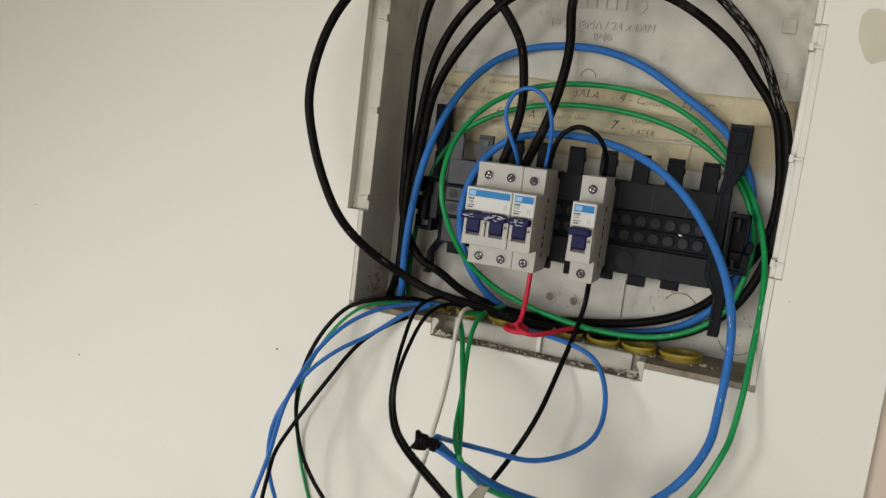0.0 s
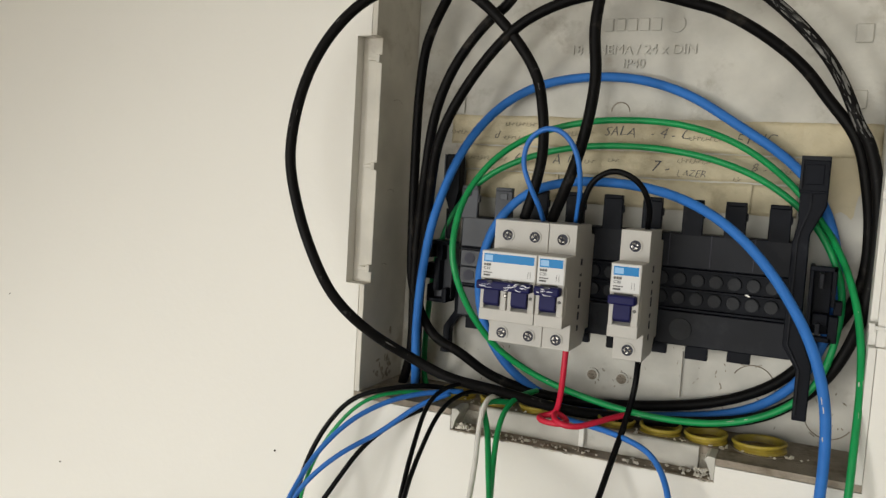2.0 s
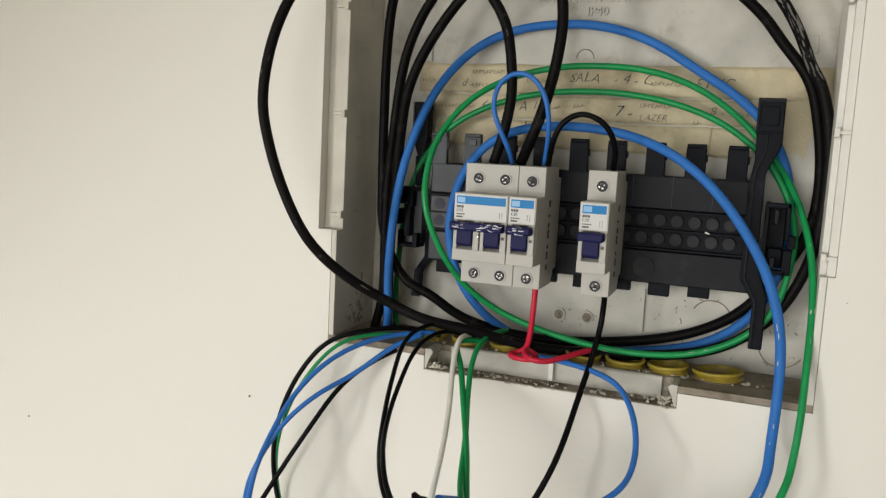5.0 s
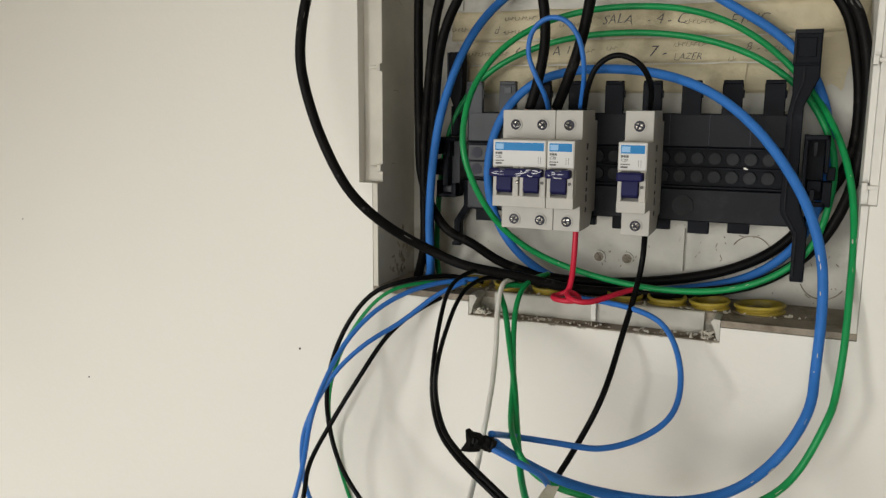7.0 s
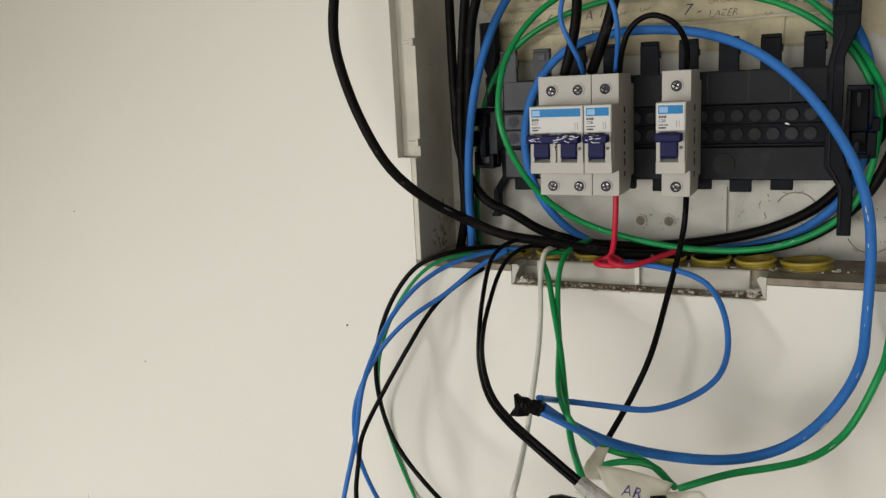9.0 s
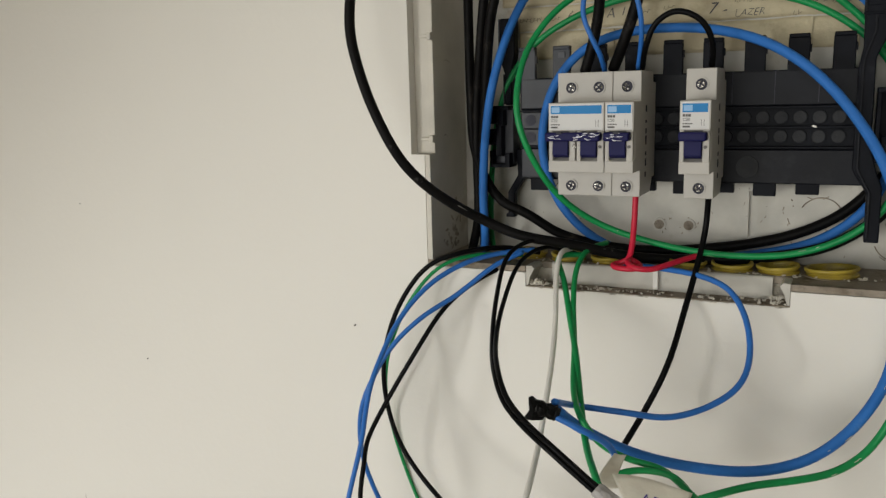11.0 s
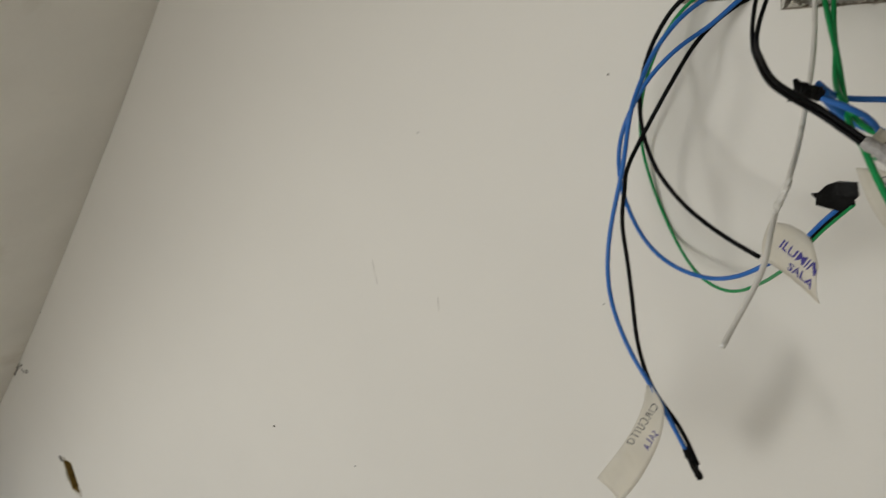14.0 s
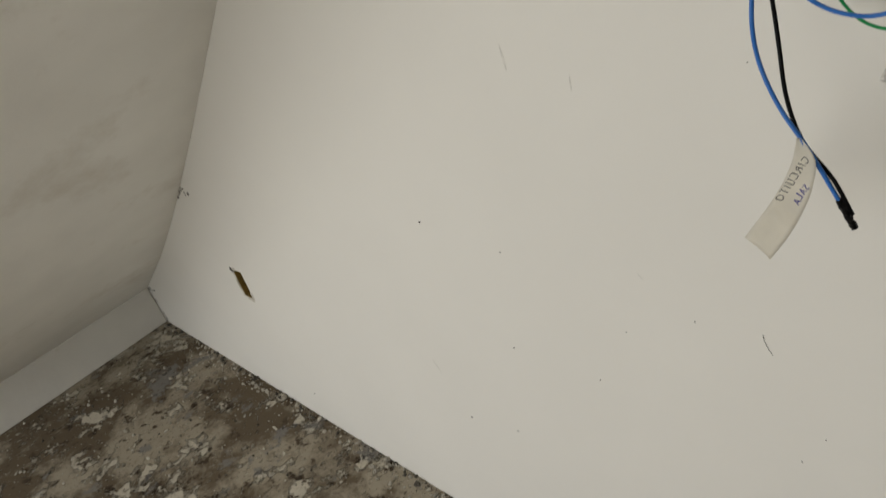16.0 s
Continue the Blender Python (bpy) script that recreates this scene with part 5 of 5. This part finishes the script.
tag = paper_tag([((0.168, -0.136, -0.068), (0.178, -0.142, -0.083)), ((0.180, -0.134, -0.068), (0.186, -0.139, -0.083)), ((0.193, -0.131, -0.071), (0.194, -0.134, -0.083)), ((0.206, -0.128, -0.075), (0.202, -0.130, -0.083))], "white masking tape tag marked in violet ink round green wires", 0.0015)
written(tag, "AR", 0.0078, INKBLUE, (0.1815, -0.1375, -0.0800), (0.018, 0.004, -0.0035), (0.1, 0, 1), 0.0035, bold=-0.0001)

tag = paper_tag([((0.201, -0.129, -0.0805), (0.220, -0.128, -0.077)), ((0.211, -0.131, -0.0895), (0.230, -0.131, -0.0855)), ((0.222, -0.134, -0.100), (0.240, -0.134, -0.0945)), ((0.233, -0.137, -0.112), (0.2505, -0.137, -0.1045))], "translucent masking tape tag with faded grey letters", 0.001)
written(tag, "AIA", 0.0115, INKPALE, (0.2120, -0.131, -0.0905), (0.0165, -0.004, -0.0140), (0.65, 0, 0.76), 0.0024, bold=-0.00005)

tag = paper_tag([((0.0095, -0.109, -0.266), (0.0145, -0.109, -0.268)), ((0.006, -0.111, -0.284), (0.0235, -0.112, -0.281)), ((-0.002, -0.113, -0.304), (0.0205, -0.113, -0.305)), ((-0.0125, -0.1145, -0.323), (0.0125, -0.1145, -0.327)), ((-0.026, -0.117, -0.344), (0.000, -0.116, -0.352)), ((-0.036, -0.118, -0.359), (-0.0155, -0.118, -0.376))], "hanging masking tape tag, its writing showing through mirrored", 0.0015)
written(tag, "CIRCUITO", 0.0082, INKGREY, (0.0195, -0.1125, -0.2810), (-0.0265, -0.003, -0.046), (-0.86, 0, 0.50), 0.004, bold=-0.00005, wide=1.28)
written(tag, "SALA", 0.0080, INKBLUE, (0.0190, -0.1130, -0.3040), (-0.0165, -0.002, -0.029), (-0.86, 0, 0.50), 0.004, bold=-0.00002, wide=1.15)

paper_tag([((0.166, -0.124, -0.0626), (0.1713, -0.12, -0.0643)), ((0.1639, -0.13, -0.0659), (0.1699, -0.124, -0.0687)), ((0.1619, -0.137, -0.0693), (0.1698, -0.132, -0.0712)), ((0.1615, -0.143, -0.0735), (0.1722, -0.139, -0.0738))], "folded end of masking tape round two wires", curl=0.001)

bound("taped_joint", [(0.1275, -0.1375, -0.0380), (0.131, -0.135, -0.0400), (0.1350, -0.132, -0.0418), (0.138, -0.130, -0.0432)], 0.0038, TAPEBLACK, "lumpy black tape joint on blue wires", "tape joint", 0.22)
bound("tape_binding", [[(a + b) / 2 for a, b in zip(WIRES["b1"][8 + k], WIRES["b2"][8 + k])] for k in range(3)][1:] + [[(a + b + c + d) / 4 + e for a, b, c, d, e in zip(WIRES["b1"][10], WIRES["b2"][10], WIRES["b1"][11], WIRES["b2"][11], (-0.006, 0.003, 0.001))]], 0.0040, TAPEGREY, "dusty grey tape binding two black wires", "tape", 0.15)
bound("taped_end", [(0.0372, -0.108, -0.3140), (0.0440, -0.108, -0.3280), (0.0470, -0.108, -0.3345), (0.0490, -0.108, -0.3380)], 0.0026, TAPEBLACK, "black taped end of a blue and black pair", "tape", 0.35)
bound("tape_binding", [(0.1255, -0.1455, -0.0870), (0.1235, -0.151, -0.0965), (0.1205, -0.157, -0.1040)], 0.0021, WHITEW, "dirty tape wound on the white wire", "tape", 0.3)


def tape_flag(outline, label):
    """A crumpled fold of black tape."""
    bm = bmesh.new()
    mid = sum((lift(p) for p in outline), Vector()) / len(outline)
    for off in (-0.0010, 0.0010):
        centre = bm.verts.new(mid + Vector((0, off * 2.5, 0)))
        rim = [bm.verts.new(lift(p) + Vector((0, off, 0))) for p in outline]
        for i in range(len(rim)):
            bm.faces.new((centre, rim[i], rim[(i + 1) % len(rim)]))
    bm.verts.ensure_lookup_table()
    n = len(outline)
    for i in range(n):
        j = (i + 1) % n
        bm.faces.new([bm.verts[q] for q in (1 + i, 1 + j, n + 2 + j, n + 2 + i)])
    bmesh.ops.recalc_face_normals(bm, faces=bm.faces)
    return thing("black_tape_flag", bm, TAPEBLACK, label, "tape", group="black tape ends")


tape_flag([(0.1295, -0.1195, -0.1035), (0.1340, -0.122, -0.1020), (0.1390, -0.124, -0.0965), (0.1460, -0.127, -0.0930), (0.1570, -0.130, -0.0920), (0.1580, -0.130, -0.1000), (0.1480, -0.126, -0.1110), (0.1325, -0.120, -0.1100), (0.1325, -0.120, -0.1060)], "crumpled black tape over bunched wire ends")
tape_flag([(0.1225, -0.140, -0.0445), (0.1262, -0.140, -0.0390), (0.1258, -0.140, -0.0325), (0.1268, -0.139, -0.0322), (0.1290, -0.138, -0.0342), (0.1318, -0.136, -0.0352), (0.1345, -0.134, -0.0385), (0.1320, -0.136, -0.0450), (0.1275, -0.139, -0.0448)], "loose fold of black tape on a taped joint")
tape_flag([(0.1955, -0.146, -0.0850), (0.1975, -0.142, -0.0770), (0.2040, -0.138, -0.0775), (0.2070, -0.138, -0.0815), (0.2000, -0.146, -0.0868)], "small fold of black tape on a paper tag")
for mat, off in ((BLUETHIN, 0.0), (BLACKTHIN, 0.0034), (GREENW, 0.0048)):
    line = spline([lift(p) for p in ((0.112, -0.104 + off / 3, -0.1475 - off), (0.121, -0.108 + off / 3, -0.1390 - off), (0.136, -0.117 + off / 3, -0.1210 - off), (0.154, -0.127 + off / 3, -0.1015 - off))], 8)
    thing("wire", tube(bmesh.new(), line, 0.0016), mat, "short wire between a paper tag and black tape", "wire", group="hanging wires", smooth=True)

# ---- marks on the wall and the floor ----


def wall_mark(name, x, z, w, h, turn, mat, label, category="mark", jag=0.35, seed=0, depth=0.0006):
    bm = bmesh.new()
    edge = []
    for i in range(16):
        a = i * math.tau / 16
        r = 1 + jag * noise.noise(Vector((math.cos(a) * 1.7, math.sin(a) * 1.7, seed * 3.7)))
        u, v = w / 2 * r * math.cos(a), h / 2 * r * math.sin(a)
        edge.append((x + u * math.cos(turn) - v * math.sin(turn), z + u * math.sin(turn) + v * math.cos(turn)))
    extrude_xz(bm, edge, -depth, -0.0001)
    ob = thing(name, bm, mat, label, category, group="wall marks")
    ob.location = (0, 0, ZB)
    return ob


SPECKS = [(-0.066, -0.051, 0.0022), (-0.286, -0.104, 0.0020), (-0.660, -0.554, 0.0060), (-0.587, -0.976, 0.0050), (-0.527, -0.761, 0.0035), (-0.713, -1.004, 0.0060), (-0.359, -0.756, 0.0030), (-0.292, -0.644, 0.0025), (-0.492, -0.569, 0.0030), (-0.185, -0.589, 0.0025), (-0.069, -0.760, 0.0030), (-1.399, -1.255, 0.0060), (-0.039, -0.708, 0.0025), (-0.087, -0.261, 0.0018), (-0.351, 0.033, 0.0015), (0.326, 0.066, 0.0010), (-1.386, -0.495, 0.0050)]
for k, (x, z, r) in enumerate(SPECKS):
    wall_mark("speck", x, z, r * 0.75, r * 0.65, 0.3 * k, SPECK, "tiny dark speck on the white wall", "speck", 0.5, k)
for k, (x, z, w, h, turn) in enumerate([(-0.3855, -0.270, 0.0035, 0.030, 0.05), (-0.294, -0.296, 0.002, 0.02, -0.1), (-0.765, -0.899, 0.003, 0.035, 0.4), (-0.252, -0.543, 0.0016, 0.011, 0.7)]):
    wall_mark("scuff", x, z, w, h, turn, SMEAR, "faint grey scuff on the white wall", "scuff", 0.3, k, 0.0003)
bm = tube(bmesh.new(), spline([Vector((-0.101, -0.0004, -0.578)), Vector((-0.100, -0.0004, -0.586)), Vector((-0.0965, -0.0004, -0.596)), Vector((-0.092, -0.0004, -0.604))], 6), 0.0003, 6)
thing("hair_scratch", bm, SPECK, "fine dark curved scratch on the wall", "scratch").location = (0, 0, ZB)
wall_mark("plaster_patch", 0.3495, 0.243, 0.026, 0.036, 0.2, STAIN, "beige patch of bare plaster on the wall", "plaster patch", 0.3, 3, 0.0004)

# A narrow slot broken into the plaster, lined with brown conduit.
slot = thing("wall_slot", None, None, "narrow broken slot in the wall showing brown conduit", "wall slot")
slot.location = (0, 0, ZB)
xa, xb, za, zb = SLOT
part("slot_back", block(xa + 0.0002, xb - 0.0002, 0.024, 0.028, za + 0.0002, zb - 0.0002), BOXWOOD, slot)
for a, b, c, d in ((xa + 0.0002, xa + 0.0032, za + 0.0034, zb - 0.0034), (xb - 0.0032, xb - 0.0002, za + 0.0034, zb - 0.0034), (xa + 0.0002, xb - 0.0002, za + 0.0002, za + 0.0032), (xa + 0.0002, xb - 0.0002, zb - 0.0032, zb - 0.0002)):
    part("slot_side", block(a, b, 0.0012, 0.0238, c, d, 0.0006), BOXWOOD, slot)
for k, (x, z, w, h) in enumerate(((xa - 0.004, zb - 0.004, 0.012, 0.016), (xa + 0.012, zb + 0.001, 0.022, 0.008), (xb - 0.006, za - 0.001, 0.020, 0.012), (xb + 0.002, za + 0.014, 0.008, 0.026), (xb - 0.022, za - 0.002, 0.018, 0.008), (xa - 0.002, za + 0.036, 0.006, 0.030))):
    edge = [(x + w / 2 * math.cos(q) * (1 + 0.5 * noise.noise(Vector((q * 2, k, 1)))), z + h / 2 * math.sin(q) * (1 + 0.5 * noise.noise(Vector((q * 2, k, 8))))) for q in [i * math.tau / 9 for i in range(9)]]
    part("plaster_flake", extrude_xz(bmesh.new(), edge, -0.0014, -0.0002), SPECK if k == 0 else CRUMB, slot, "dark broken corner" if k == 0 else "flake of broken plaster")


def chips():
    """Rubbed dark chips where slope, plinth and wall meet."""
    rng = random.Random(4)
    bm = bmesh.new()
    for _ in range(26):
        k = rng.random()
        x, z = (-1.612 + rng.gauss(0, 0.02), 0.687 + rng.gauss(0, 0.010)) if k < 0.3 else (-2.37 + rng.gauss(0, 0.02), 0.15 + rng.gauss(0, 0.012)) if k < 0.7 else (-2.372 + rng.gauss(0, 0.01), rng.uniform(0.0, 0.15))
        z = min(z, 0.66 * (x + 2.385) + 0.150) if z < 0.4 else min(z, 0.688 + 0.75 * (x + 1.609) - 0.004)
        m = Matrix.Translation((max(x, -2.38), -0.001, z)) @ Matrix.Rotation(rng.uniform(0, 3), 4, "Y") @ Matrix.Diagonal((rng.uniform(0.004, 0.018), 0.0012, rng.uniform(0.003, 0.009), 1))
        bmesh.ops.create_icosphere(bm, subdivisions=1, radius=0.5, matrix=m)
    return bm


thing("wall_chips", chips(), SPECK, "dark chips and smudges along the wall corner", "chips", "stuff")


def rubble(count, seed, xr, yr, sizes):
    """Loose crumbs of mortar that lie on the floor."""
    rng = random.Random(seed)
    bm = bmesh.new()
    for _ in range(count):
        x = xr[0] + (xr[1] - xr[0]) * rng.random()
        y = yr[1] - (yr[1] - yr[0]) * rng.random() ** 1.3
        r = sizes[0] + (sizes[1] - sizes[0]) * rng.random() ** 4
        m = Matrix.Translation((x, y, r * 0.25)) @ Euler([rng.uniform(0, 6) for _ in range(3)]).to_matrix().to_4x4() @ Matrix.Diagonal((r * rng.uniform(0.7, 1.5), r * rng.uniform(0.6, 1.1), r * rng.uniform(0.4, 0.8), 1))
        made = bmesh.ops.create_icosphere(bm, subdivisions=1, radius=1, matrix=m)
        for v in made["verts"]:
            v.co += Vector([rng.uniform(-0.2, 0.2) * r for _ in range(3)])
    return bm


thing("floor_rubble", rubble(1500, 7, (-2.37, -0.5), (-1.2, -0.004), (0.0012, 0.008)), RUBBLE, "loose crumbs of mortar and grit on the floor", "rubble", "stuff")
thing("wall_foot_crumbs", rubble(420, 15, (-2.37, -0.4), (-0.045, -0.004), (0.0015, 0.009)), RUBBLE, "crumbs of mortar gathered along the foot of the wall", "rubble", "stuff")
thing("wall_foot_grit", rubble(260, 16, (-2.37, -0.4), (-0.022, -0.003), (0.0015, 0.008)), SPECK, "dark grit along the foot of the wall", "grit", "stuff")
thing("floor_grit", rubble(500, 9, (-2.37, -0.5), (-1.2, -0.004), (0.0012, 0.005)), SPECK, "dark grit scattered on the screed floor", "grit", "stuff")


def crumbs():
    rng = random.Random(11)
    bm = bmesh.new()
    for i in range(260):
        k = i % 3
        if k == 0:
            x, y, z = (rng.gauss(0.080, 0.003) if rng.random() < 0.5 else rng.gauss(0.233, 0.003)), rng.uniform(0.002, 0.006), -0.0086 + 0.004 * rng.random()
            x = min(max(x, 0.075), 0.2375)
        elif k == 1:
            x, y, z = rng.uniform(0.076, 0.237), rng.uniform(0.001, 0.0115), -0.0087
        else:
            x, y, z = rng.uniform(0.05, 0.29), rng.uniform(0.0195, 0.032), 0.0050
        r = 0.0004 + 0.0012 * rng.random() ** 3
        made = bmesh.ops.create_icosphere(bm, subdivisions=1, radius=r, matrix=Matrix.Translation((x, y, z)))
        for v in made["verts"]:
            v.co += Vector([rng.uniform(-0.4, 0.4) * r for _ in range(3)])
    return bm


thing("plaster_crumbs", crumbs(), CRUMB, "crumbs of plaster on the ledge of the box", "crumbs", "stuff").location = (0, 0, ZB)
